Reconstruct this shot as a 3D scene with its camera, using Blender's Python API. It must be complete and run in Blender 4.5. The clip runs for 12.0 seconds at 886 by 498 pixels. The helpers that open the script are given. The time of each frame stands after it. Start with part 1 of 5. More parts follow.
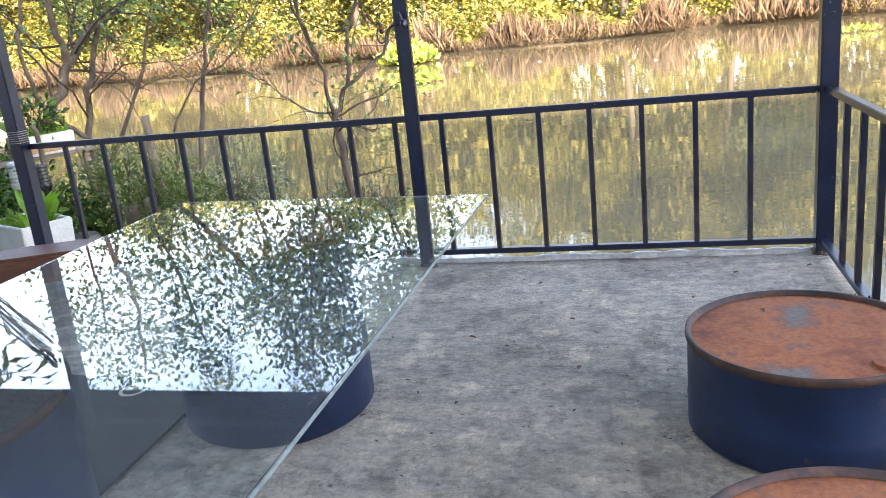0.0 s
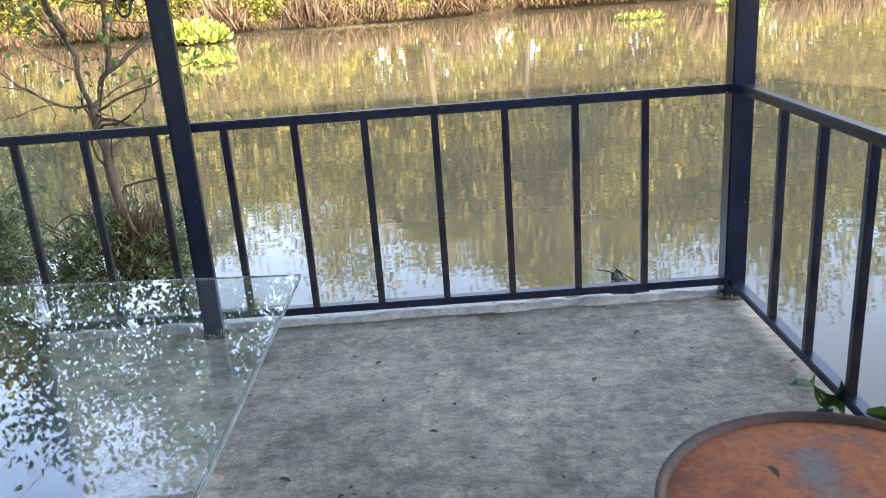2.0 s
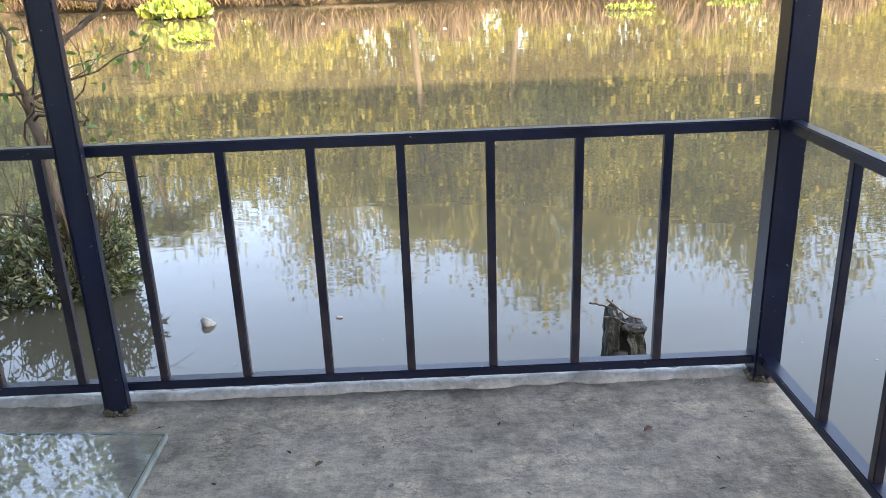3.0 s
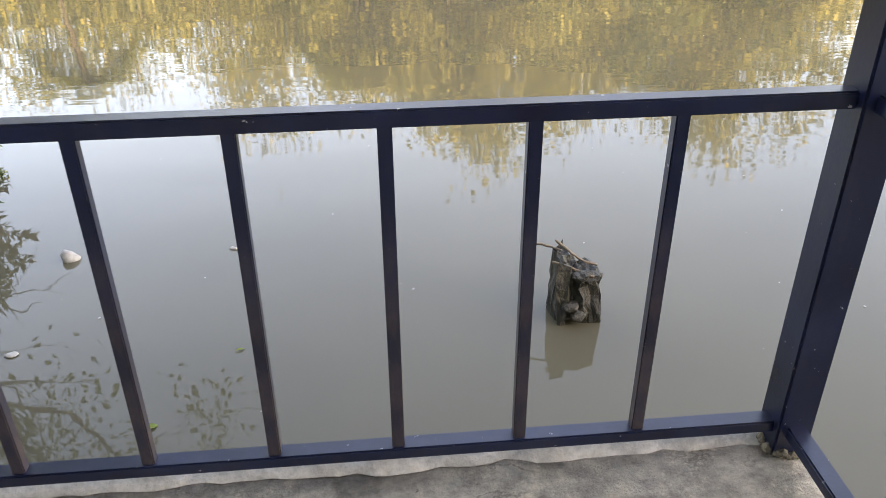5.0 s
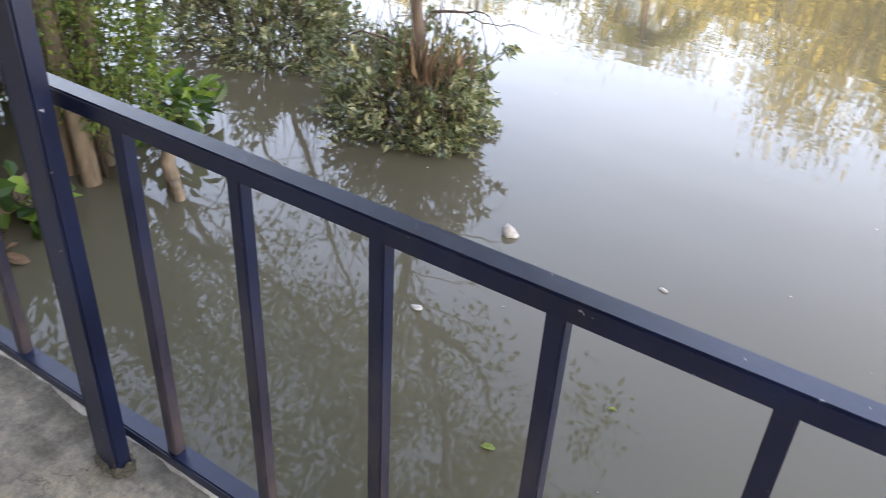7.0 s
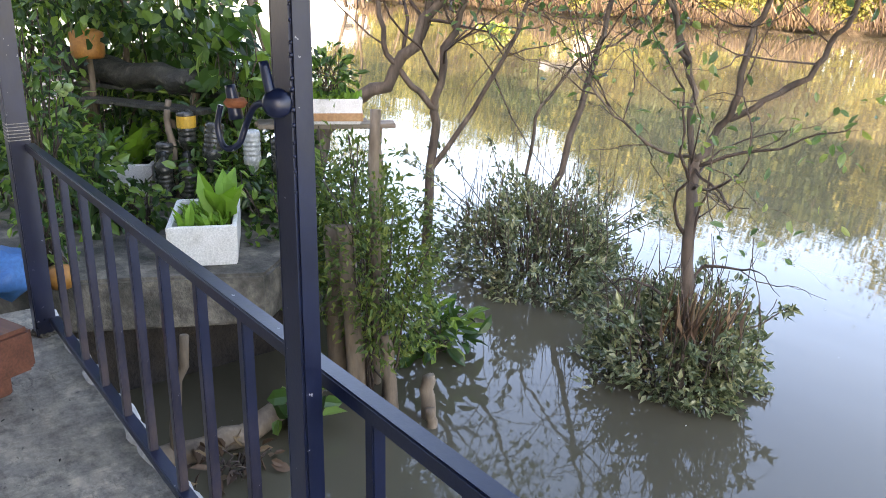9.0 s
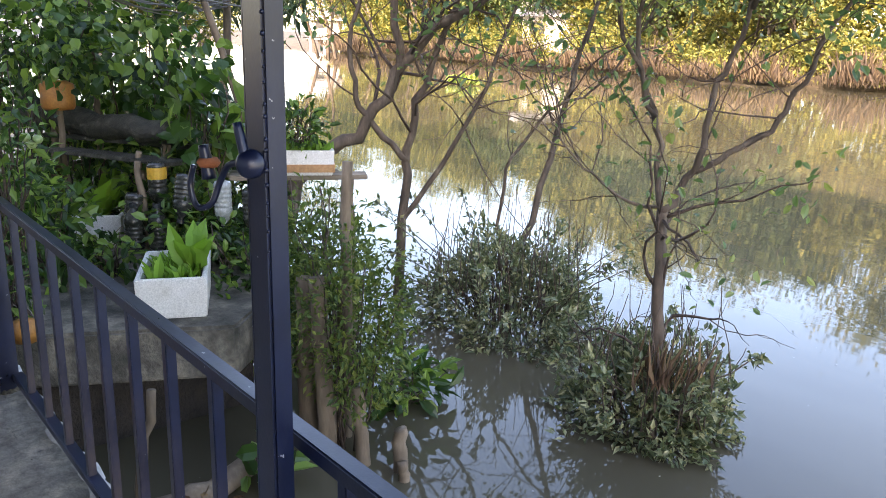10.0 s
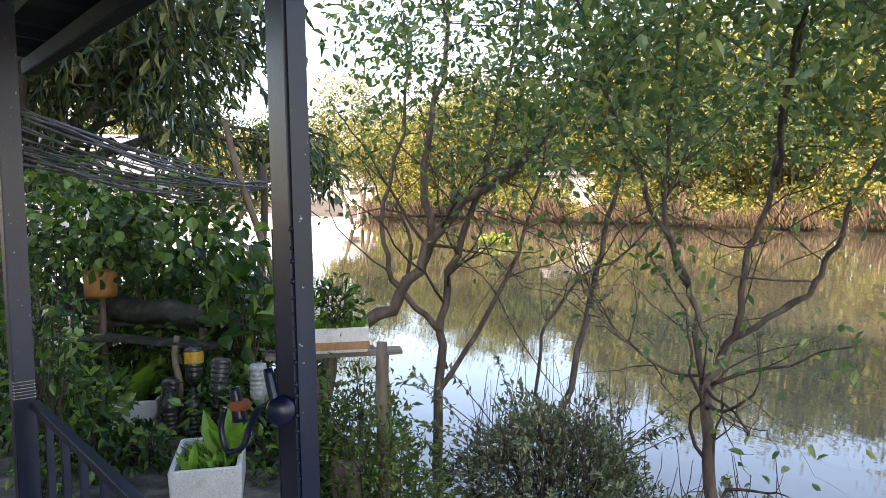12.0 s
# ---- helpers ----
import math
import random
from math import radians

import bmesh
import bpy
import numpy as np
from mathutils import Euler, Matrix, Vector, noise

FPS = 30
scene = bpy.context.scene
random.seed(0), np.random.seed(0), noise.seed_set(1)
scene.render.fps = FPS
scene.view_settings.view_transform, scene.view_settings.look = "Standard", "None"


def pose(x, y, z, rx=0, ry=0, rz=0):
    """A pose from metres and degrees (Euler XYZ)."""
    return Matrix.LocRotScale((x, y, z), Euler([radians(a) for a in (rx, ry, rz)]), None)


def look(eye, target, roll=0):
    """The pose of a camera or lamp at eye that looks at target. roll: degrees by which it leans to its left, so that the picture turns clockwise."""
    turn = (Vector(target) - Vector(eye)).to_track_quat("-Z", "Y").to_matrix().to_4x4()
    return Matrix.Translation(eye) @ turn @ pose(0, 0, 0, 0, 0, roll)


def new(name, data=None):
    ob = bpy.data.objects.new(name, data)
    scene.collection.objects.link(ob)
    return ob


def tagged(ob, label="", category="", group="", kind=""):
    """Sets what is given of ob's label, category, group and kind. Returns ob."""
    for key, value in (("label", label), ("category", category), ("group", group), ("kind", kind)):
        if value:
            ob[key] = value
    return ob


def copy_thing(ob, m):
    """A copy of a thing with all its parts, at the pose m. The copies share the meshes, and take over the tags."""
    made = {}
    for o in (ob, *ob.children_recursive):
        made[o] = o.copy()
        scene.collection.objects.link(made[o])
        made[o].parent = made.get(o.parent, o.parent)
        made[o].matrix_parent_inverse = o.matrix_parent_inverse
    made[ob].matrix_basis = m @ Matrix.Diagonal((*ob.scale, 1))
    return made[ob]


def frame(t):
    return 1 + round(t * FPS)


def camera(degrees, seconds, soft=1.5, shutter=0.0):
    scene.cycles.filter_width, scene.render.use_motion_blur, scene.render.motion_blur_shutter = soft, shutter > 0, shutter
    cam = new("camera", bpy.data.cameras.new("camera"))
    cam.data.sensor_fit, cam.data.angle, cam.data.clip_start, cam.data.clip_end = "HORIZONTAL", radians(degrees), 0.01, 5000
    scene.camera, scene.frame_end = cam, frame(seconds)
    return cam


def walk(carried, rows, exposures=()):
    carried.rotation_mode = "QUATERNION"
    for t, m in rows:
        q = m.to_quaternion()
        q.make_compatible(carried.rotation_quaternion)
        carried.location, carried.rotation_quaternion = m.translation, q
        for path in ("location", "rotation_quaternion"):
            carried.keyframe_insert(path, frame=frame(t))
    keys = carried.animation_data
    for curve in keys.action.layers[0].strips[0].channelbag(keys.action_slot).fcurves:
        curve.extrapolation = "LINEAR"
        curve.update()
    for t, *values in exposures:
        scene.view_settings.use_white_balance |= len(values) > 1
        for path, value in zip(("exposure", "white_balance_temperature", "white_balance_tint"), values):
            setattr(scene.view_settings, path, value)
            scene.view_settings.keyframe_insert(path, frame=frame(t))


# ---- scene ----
cam = camera(57.0, 12.0, 0.85, 0.2)
PATH = [
    (0, (-0.067, -0.091, 1.121), (-0.547, 1.769, 0.566), -6.0),
    (0.5, (-0.13, 0.103, 1.126), (-0.489, 1.976, 0.524), -7.2),
    (1, (-0.133, 0.389, 1.135), (-0.37, 2.269, 0.493), -6.4),
    (1.5, (-0.166, 0.645, 1.107), (-0.259, 2.532, 0.45), -3.5),
    (2, (-0.26, 0.94, 1.07), (-0.276, 2.836, 0.433), -4.3),
    (2.5, (-0.214, 1.262, 1.088), (-0.222, 3.151, 0.43), -3.2),
    (2.7, (-0.214, 1.361, 1.089), (-0.205, 3.25, 0.434), -2.6),
    (4.3, (-0.166, 2.129, 1.083), (-0.097, 3.897, 0.151), -1.9),
    (4.5, (-0.138, 2.195, 1.09), (-0.057, 3.955, 0.144), -1.5),
    (5, (-0.081, 2.349, 1.092), (0.078, 4.071, 0.087), -0.4),
    (5.5, (-0.078, 2.56, 1.083), (0.136, 4.255, 0.043), 0.4),
    (6, (-0.089, 2.663, 1.102), (0.04, 4.362, 0.056), 2.8),
    (6.5, (-0.1, 2.76, 1.094), (-0.466, 4.415, 0.032), 2.5),
    (7, (-0.043, 2.837, 1.131), (-0.937, 4.263, 0.051), 3.6),
    (7.5, (-0.04, 2.887, 1.168), (-1.221, 4.129, 0.137), 2.0),
    (7.7, (-0.045, 2.889, 1.179), (-1.317, 4.077, 0.194), 1.6),
    (9.3, (-0.086, 2.899, 1.252), (-1.599, 4.066, 0.661), 1.6),
    (9.5, (-0.087, 2.899, 1.255), (-1.588, 4.091, 0.685), 1.4),
    (10, (-0.083, 2.896, 1.258), (-1.576, 4.123, 0.744), 1.5),
    (10.5, (-0.069, 2.889, 1.274), (-1.576, 4.131, 0.846), 0.4),
    (11, (-0.081, 2.898, 1.301), (-1.627, 4.132, 1.002), -0.7),
    (11.5, (-0.081, 2.902, 1.345), (-1.665, 4.112, 1.186), -1.4),
    (12, (-0.105, 2.919, 1.356), (-1.701, 4.117, 1.218), -1.2),
]
walk(cam, [(t, look(eye, target, roll)) for t, eye, target, roll in PATH],
     exposures=[(0.0, 3.55, 7400, 22), (2.5, 3.2, 7600, 20), (4.5, 3.35, 9100, 22), (5.5, 3.55, 9700, 25), (6.5, 3.3, 9500, 26), (7.0, 3.6, 9000, 26), (7.5, 3.9, 8700, 26), (9.5, 3.1, 7300, 24), (11.0, 2.8, 7200, 24), (12.0, 2.4, 7100, 23)])

# ---- daylight ----
SUN = Vector((0.45, -0.80, 0.44)).normalized()
world = bpy.data.worlds.new("sky")
scene.world = world
world.use_nodes = True
sky = world.node_tree.nodes.new("ShaderNodeTexSky")
sky.sky_type, sky.sun_disc = "NISHITA", False
sky.sun_elevation, sky.sun_rotation = math.asin(SUN.z), math.atan2(SUN.x, SUN.y)
sky.air_density, sky.dust_density = 1.0, 1.3
back = world.node_tree.nodes["Background"]
back.inputs["Strength"].default_value = 0.15
world.node_tree.links.new(sky.outputs[0], back.inputs[0])
sun = new("sun", bpy.data.lights.new("sun", "SUN"))
sun.data.energy, sun.data.angle, sun.data.color = 2.9, radians(0.6), (1.0, 0.86, 0.66)
sun.matrix_world = look(SUN * 50, (0, 0, 0))

# ---- materials ----
def material(name, rough=0.6, metal=0.0):
    m = bpy.data.materials.new(name)
    m.use_nodes = True
    n = m.node_tree.nodes
    b = n["Principled BSDF"]
    b.inputs["Roughness"].default_value, b.inputs["Metallic"].default_value = rough, metal
    return m, n, m.node_tree.links, b


def noise_node(n, l, scale, detail=4, rough=0.6, space="Object", stretch=(1, 1, 1)):
    co = n.new("ShaderNodeTexCoord")
    mp = n.new("ShaderNodeMapping")
    mp.inputs["Scale"].default_value = stretch
    l.new(co.outputs[space], mp.inputs[0])
    t = n.new("ShaderNodeTexNoise")
    t.inputs["Scale"].default_value, t.inputs["Detail"].default_value, t.inputs["Roughness"].default_value = scale, detail, rough
    l.new(mp.outputs[0], t.inputs["Vector"])
    return t.outputs["Fac"]


def ramp(n, l, fac, stops):
    r = n.new("ShaderNodeValToRGB")
    r.color_ramp.elements[0].position, r.color_ramp.elements[0].color = stops[0][0], (*stops[0][1], 1)
    r.color_ramp.elements[1].position, r.color_ramp.elements[1].color = stops[-1][0], (*stops[-1][1], 1)
    for p, c in stops[1:-1]:
        r.color_ramp.elements.new(p).color = (*c, 1)
    l.new(fac, r.inputs[0])
    return r.outputs[0]


def blend(n, l, fac, a, b, how="MIX"):
    x = n.new("ShaderNodeMix")
    x.data_type, x.blend_type = "RGBA", how
    for sock, v in ((x.inputs[0], fac), (x.inputs[6], a), (x.inputs[7], b)):
        if isinstance(v, (int, float)):
            sock.default_value = v
        elif isinstance(v, tuple):
            sock.default_value = (*v, 1)
        else:
            l.new(v, sock)
    return x.outputs[2]


def relief(n, l, b, height, strength, dist):
    u = n.new("ShaderNodeBump")
    u.inputs["Strength"].default_value, u.inputs["Distance"].default_value = strength, dist
    l.new(height, u.inputs["Height"])
    l.new(u.outputs[0], b.inputs["Normal"])


def rough_from(n, l, b, fac, lo, hi):
    r = n.new("ShaderNodeMapRange")
    r.inputs["To Min"].default_value, r.inputs["To Max"].default_value = lo, hi
    l.new(fac, r.inputs[0])
    l.new(r.outputs[0], b.inputs["Roughness"])


def worn(name, stops, scale, rough, fine=60, bump=0.3, dist=0.004, space="Object", stretch=(1, 1, 1), metal=0.0, detail=6):
    m, n, l, b = material(name, rough, metal)
    big = noise_node(n, l, scale, detail, 0.62, space, stretch)
    small = noise_node(n, l, fine, 5, 0.6, space, stretch)
    c = ramp(n, l, big, stops)
    c2 = ramp(n, l, small, [(0.3, (0.72, 0.72, 0.72)), (0.7, (1.12, 1.12, 1.12))])
    l.new(blend(n, l, 1.0, c, c2, "MULTIPLY"), b.inputs["Base Color"])
    rough_from(n, l, b, small, max(0.03, rough - 0.15), min(1, rough + 0.15))
    relief(n, l, b, small, bump, dist)
    return m


def painted_steel(name="black_painted_steel", rust=0.0):
    """Glossy blue-black paint with pale chips; rust: how much brown dust clings to it, most near the floor."""
    m, n, l, b = material(name, 0.32)
    chips = noise_node(n, l, 62, 3, 0.6)
    dust = noise_node(n, l, 5, 5, 0.6)
    grime = noise_node(n, l, 17, 6, 0.7, stretch=(1, 1, 0.3))
    mask = ramp(n, l, chips, [(0.71, (0, 0, 0)), (0.725, (1, 1, 1))])
    base = ramp(n, l, dust, [(0.3, (0.0025, 0.0045, 0.017)), (0.75, (0.008, 0.016, 0.054))])
    base = blend(n, l, ramp(n, l, grime, [(0.52, (0, 0, 0)), (0.72, (0.22, 0.22, 0.22))]), base, (0.05, 0.048, 0.05))
    if rust:
        co = n.new("ShaderNodeTexCoord")
        xyz = n.new("ShaderNodeSeparateXYZ")
        l.new(co.outputs["Object"], xyz.inputs[0])
        low = n.new("ShaderNodeMapRange")
        low.inputs["From Min"].default_value, low.inputs["From Max"].default_value = 0.55, 0.05
        l.new(xyz.outputs["Z"], low.inputs[0])
        f = n.new("ShaderNodeMath")
        f.operation = "MULTIPLY"
        l.new(low.outputs[0], f.inputs[0])
        l.new(ramp(n, l, grime, [(0.40, (0.1, 0.1, 0.1)), (0.62, (rust, rust, rust))]), f.inputs[1])
        base = blend(n, l, f.outputs[0], base, (0.12, 0.085, 0.06))
    l.new(blend(n, l, mask, base, (0.34, 0.34, 0.36)), b.inputs["Base Color"])
    b.inputs["IOR"].default_value = 1.52
    rough_from(n, l, b, dust, 0.2, 0.42)
    relief(n, l, b, noise_node(n, l, 90, 3), 0.12, 0.002)
    return m


def concrete():
    m, n, l, b = material("concrete", 0.8)
    big = noise_node(n, l, 1.3, 6, 0.65)
    mid = noise_node(n, l, 7, 6, 0.65, stretch=(1, 1.6, 1))
    spots = noise_node(n, l, 33, 3, 0.5)
    c = ramp(n, l, big, [(0.3, (0.29, 0.265, 0.22)), (0.5, (0.48, 0.44, 0.37)), (0.72, (0.65, 0.60, 0.505))])
    c = blend(n, l, 0.75, c, ramp(n, l, mid, [(0.34, (0.55, 0.55, 0.57)), (0.5, (0.95, 0.95, 0.95)), (0.68, (1.25, 1.23, 1.16))]), "MULTIPLY")
    patch = noise_node(n, l, 3.4, 8, 0.72, stretch=(1.5, 1, 1))
    c = blend(n, l, 1.0, c, ramp(n, l, patch, [(0.38, (0.60, 0.59, 0.58)), (0.47, (1.0, 0.99, 0.97)), (0.53, (0.78, 0.77, 0.76)), (0.61, (1.30, 1.27, 1.20))]), "MULTIPLY")
    c = blend(n, l, 0.8, c, ramp(n, l, noise_node(n, l, 21, 6, 0.75, stretch=(1, 1.5, 1)), [(0.36, (0.62, 0.61, 0.60)), (0.50, (1.02, 1.01, 1.0)), (0.66, (1.28, 1.25, 1.2))]), "MULTIPLY")
    line = noise_node(n, l, 6.5, 5, 0.6, stretch=(1, 1.8, 1))
    off = n.new("ShaderNodeMath")
    off.operation = "SUBTRACT"
    l.new(line, off.inputs[0])
    off.inputs[1].default_value = 0.5
    fold = n.new("ShaderNodeMath")
    fold.operation = "ABSOLUTE"
    l.new(off.outputs[0], fold.inputs[0])
    where = ramp(n, l, noise_node(n, l, 4.1, 3, 0.6, stretch=(1.2, 1, 1)), [(0.50, (0, 0, 0)), (0.64, (0.7, 0.7, 0.7))])
    c = blend(n, l, where, c, blend(n, l, 1.0, c, ramp(n, l, fold.outputs[0], [(0.0, (0.42, 0.41, 0.40)), (0.012, (0.75, 0.75, 0.74)), (0.022, (1.28, 1.26, 1.22)), (0.045, (1, 1, 1))]), "MULTIPLY"))
    c = blend(n, l, ramp(n, l, spots, [(0.68, (0, 0, 0)), (0.74, (0.8, 0.8, 0.8))]), c, (0.10, 0.095, 0.085))
    l.new(c, b.inputs["Base Color"])
    rough_from(n, l, b, mid, 0.55, 0.92)
    h = n.new("ShaderNodeMath")
    h.operation = "ADD"
    l.new(mid, h.inputs[0])
    l.new(noise_node(n, l, 38, 6, 0.75), h.inputs[1])
    relief(n, l, b, h.outputs[0], 1.0, 0.032)
    return m


def rust():
    m, n, l, b = material("rusted_lid", 0.85)
    big = noise_node(n, l, 5, 6, 0.65)
    grain = noise_node(n, l, 70, 4, 0.7)
    c = ramp(n, l, big, [(0.30, (0.13, 0.045, 0.026)), (0.42, (0.27, 0.082, 0.034)), (0.52, (0.38, 0.125, 0.045)), (0.58, (0.24, 0.10, 0.06)), (0.66, (0.17, 0.145, 0.125))])
    l.new(blend(n, l, 0.8, c, ramp(n, l, grain, [(0.3, (0.6, 0.6, 0.6)), (0.7, (1.2, 1.2, 1.2))]), "MULTIPLY"), b.inputs["Base Color"])
    relief(n, l, b, grain, 0.5, 0.004)
    return m


def blue_drum():
    m, n, l, b = material("blue_drum_paint", 0.35)
    big = noise_node(n, l, 4, 5, 0.6)
    low = noise_node(n, l, 13, 5, 0.7)
    c = ramp(n, l, big, [(0.3, (0.004, 0.012, 0.035)), (0.6, (0.007, 0.022, 0.072)), (0.8, (0.016, 0.036, 0.09))])
    c = blend(n, l, ramp(n, l, low, [(0.64, (0, 0, 0)), (0.7, (0.6, 0.6, 0.6))]), c, (0.10, 0.06, 0.045))
    l.new(c, b.inputs["Base Color"])
    rough_from(n, l, b, low, 0.25, 0.6)
    relief(n, l, b, big, 0.15, 0.01)
    return m


def clear_glass():
    m, n, l, b = material("table_glass", 0.015)
    b.inputs["Base Color"].default_value = (0.92, 0.97, 0.96, 1)
    b.inputs["Transmission Weight"].default_value, b.inputs["IOR"].default_value = 1.0, 1.40
    dust = noise_node(n, l, 9, 6, 0.7)
    rough_from(n, l, b, dust, 0.0, 0.012)
    film = n.new("ShaderNodeBsdfDiffuse")
    film.inputs[0].default_value = (0.72, 0.78, 0.77, 1)
    mx = n.new("ShaderNodeMixShader")
    amount = n.new("ShaderNodeMapRange")
    amount.inputs["To Min"].default_value, amount.inputs["To Max"].default_value = 0.02, 0.04
    l.new(dust, amount.inputs[0])
    l.new(amount.outputs[0], mx.inputs[0])
    l.new(b.outputs[0], mx.inputs[1])
    l.new(film.outputs[0], mx.inputs[2])
    l.new(mx.outputs[0], n["Material Output"].inputs[0])
    return m


def river():
    m, n, l, b = material("river_water", 0.026)
    silt = noise_node(n, l, 0.25, 4, 0.55)
    l.new(ramp(n, l, silt, [(0.35, (0.075, 0.068, 0.045)), (0.65, (0.105, 0.093, 0.06))]), b.inputs["Base Color"])
    b.inputs["IOR"].default_value = 1.36
    w1 = noise_node(n, l, 0.8, 2, 0.4, stretch=(0.5, 1.7, 1))
    w2 = noise_node(n, l, 4.0, 2, 0.5, stretch=(0.45, 2.0, 1))
    calm = ramp(n, l, noise_node(n, l, 0.16, 3, 0.5), [(0.25, (0.45, 0.45, 0.45)), (0.75, (1, 1, 1))])
    s = n.new("ShaderNodeMath")
    s.operation = "MULTIPLY_ADD"
    l.new(w2, s.inputs[0])
    s.inputs[1].default_value = 0.14
    l.new(w1, s.inputs[2])
    u = n.new("ShaderNodeBump")
    u.inputs["Distance"].default_value = 0.03
    g = n.new("ShaderNodeMath")
    g.operation = "MULTIPLY"
    l.new(calm, g.inputs[0])
    g.inputs[1].default_value = 0.2
    l.new(g.outputs[0], u.inputs["Strength"])
    l.new(s.outputs[0], u.inputs["Height"])
    l.new(u.outputs[0], b.inputs["Normal"])
    return m


def foliage(name, dark, mid, light, rough=0.45, thin=0.35):
    m, n, l, b = material(name, rough)
    g = n.new("ShaderNodeNewGeometry")
    c = ramp(n, l, g.outputs["Random Per Island"], [(0.0, dark), (0.55, mid), (0.97, light)])
    c = blend(n, l, 0.5, c, ramp(n, l, noise_node(n, l, 1.1, 3), [(0.3, (0.7, 0.72, 0.7)), (0.7, (1.15, 1.12, 1.0))]), "MULTIPLY")
    l.new(c, b.inputs["Base Color"])
    tr = n.new("ShaderNodeBsdfTranslucent")
    l.new(blend(n, l, 1.0, c, (1.0, 0.95, 0.45), "MULTIPLY"), tr.inputs[0])
    mx = n.new("ShaderNodeMixShader")
    mx.inputs[0].default_value = thin
    l.new(b.outputs[0], mx.inputs[1])
    l.new(tr.outputs[0], mx.inputs[2])
    l.new(mx.outputs[0], n["Material Output"].inputs[0])
    return m


BAR_STEEL = painted_steel("rust_streaked_steel", 0.8)
STEEL, CONCRETE, RUST, BLUE, GLASS, WATER = painted_steel(), concrete(), rust(), blue_drum(), clear_glass(), river()
MAT_DARK = worn("dark_sheet", [(0.3, (0.006, 0.006, 0.007)), (0.6, (0.012, 0.013, 0.014)), (0.75, (0.035, 0.035, 0.034))], 7, 0.7, bump=0.2)
GLASS_EDGE = worn("glass_edge", [(0.3, (0.16, 0.20, 0.20)), (0.7, (0.30, 0.36, 0.35))], 9, 0.1, bump=0.02)
MORTAR = worn("pale_mortar", [(0.3, (0.30, 0.29, 0.27)), (0.7, (0.62, 0.61, 0.58))], 9, 0.85, bump=0.7, dist=0.01)
SLAB = worn("mossy_slab", [(0.32, (0.035, 0.036, 0.026)), (0.5, (0.11, 0.10, 0.078)), (0.68, (0.26, 0.23, 0.175))], 6.5, 0.9, fine=45, bump=0.8, dist=0.012)
BARK = worn("grey_bark", [(0.3, (0.045, 0.034, 0.025)), (0.55, (0.12, 0.092, 0.068)), (0.75, (0.24, 0.20, 0.15))], 12, 0.85, fine=50, bump=0.7, dist=0.006, stretch=(1, 1, 0.35))
STAKE = worn("weathered_stake", [(0.3, (0.10, 0.075, 0.05)), (0.55, (0.20, 0.15, 0.10)), (0.75, (0.30, 0.24, 0.17))], 9, 0.85, fine=40, bump=0.7, stretch=(1, 1, 0.25))
TWIG = worn("dry_twig", [(0.3, (0.045, 0.030, 0.022)), (0.7, (0.11, 0.08, 0.06))], 15, 0.85, bump=0.3)
RED_WOOD = worn("red_brown_wood", [(0.3, (0.085, 0.028, 0.016)), (0.7, (0.20, 0.075, 0.042))], 5, 0.5, fine=40, stretch=(0.3, 3, 3))
PLANK = worn("bleached_plank", [(0.3, (0.16, 0.125, 0.09)), (0.7, (0.33, 0.28, 0.21))], 6, 0.85, fine=40, stretch=(0.3, 2, 2))
FOAM = worn("dirty_white_foam", [(0.28, (0.42, 0.40, 0.33)), (0.45, (0.70, 0.69, 0.63)), (0.7, (0.80, 0.79, 0.75))], 7, 0.8, fine=130, bump=0.25, dist=0.002)
TAPE = worn("brown_tape", [(0.3, (0.34, 0.17, 0.07)), (0.7, (0.46, 0.26, 0.12))], 8, 0.4, bump=0.1)
# planting soil and crumbs; near-black also stands in for shade under the landing
SOIL_SHADE = worn("dark_soil_and_shade", [(0.3, (0.012, 0.010, 0.008)), (0.7, (0.045, 0.035, 0.026))], 9, 0.95, bump=0.9, dist=0.012)
MUD = worn("river_mud", [(0.3, (0.07, 0.055, 0.038)), (0.7, (0.17, 0.135, 0.09))], 1.6, 0.9, fine=12, bump=0.8, dist=0.05)
ROCK = worn("wet_stump", [(0.3, (0.010, 0.010, 0.008)), (0.5, (0.028, 0.028, 0.020)), (0.68, (0.075, 0.072, 0.055)), (0.8, (0.24, 0.22, 0.19))], 14, 0.6, fine=55, bump=0.9, dist=0.01)
ROOF = worn("dark_roof_sheet", [(0.3, (0.008, 0.008, 0.009)), (0.7, (0.018, 0.018, 0.019))], 3, 0.7, bump=0.1)
PLASTER = worn("cream_plaster", [(0.3, (0.55, 0.50, 0.42)), (0.7, (0.74, 0.70, 0.62))], 1.2, 0.85, fine=20, bump=0.15)
HOUSE_WHITE = worn("white_house_paint", [(0.3, (0.46, 0.45, 0.42)), (0.7, (0.62, 0.61, 0.58))], 0.6, 0.8, fine=9, bump=0.1)
HOUSE_ROOF = worn("grey_house_roof", [(0.3, (0.26, 0.26, 0.27)), (0.7, (0.46, 0.45, 0.44))], 0.8, 0.6, fine=8, bump=0.2, stretch=(6, 1, 1))
DARK_GAP = worn("window_dark", [(0.3, (0.02, 0.025, 0.03)), (0.7, (0.05, 0.055, 0.06))], 2, 0.2, bump=0.02)
CABLE = worn("grey_cable", [(0.3, (0.06, 0.055, 0.05)), (0.7, (0.20, 0.185, 0.165))], 5, 0.7, bump=0.1)
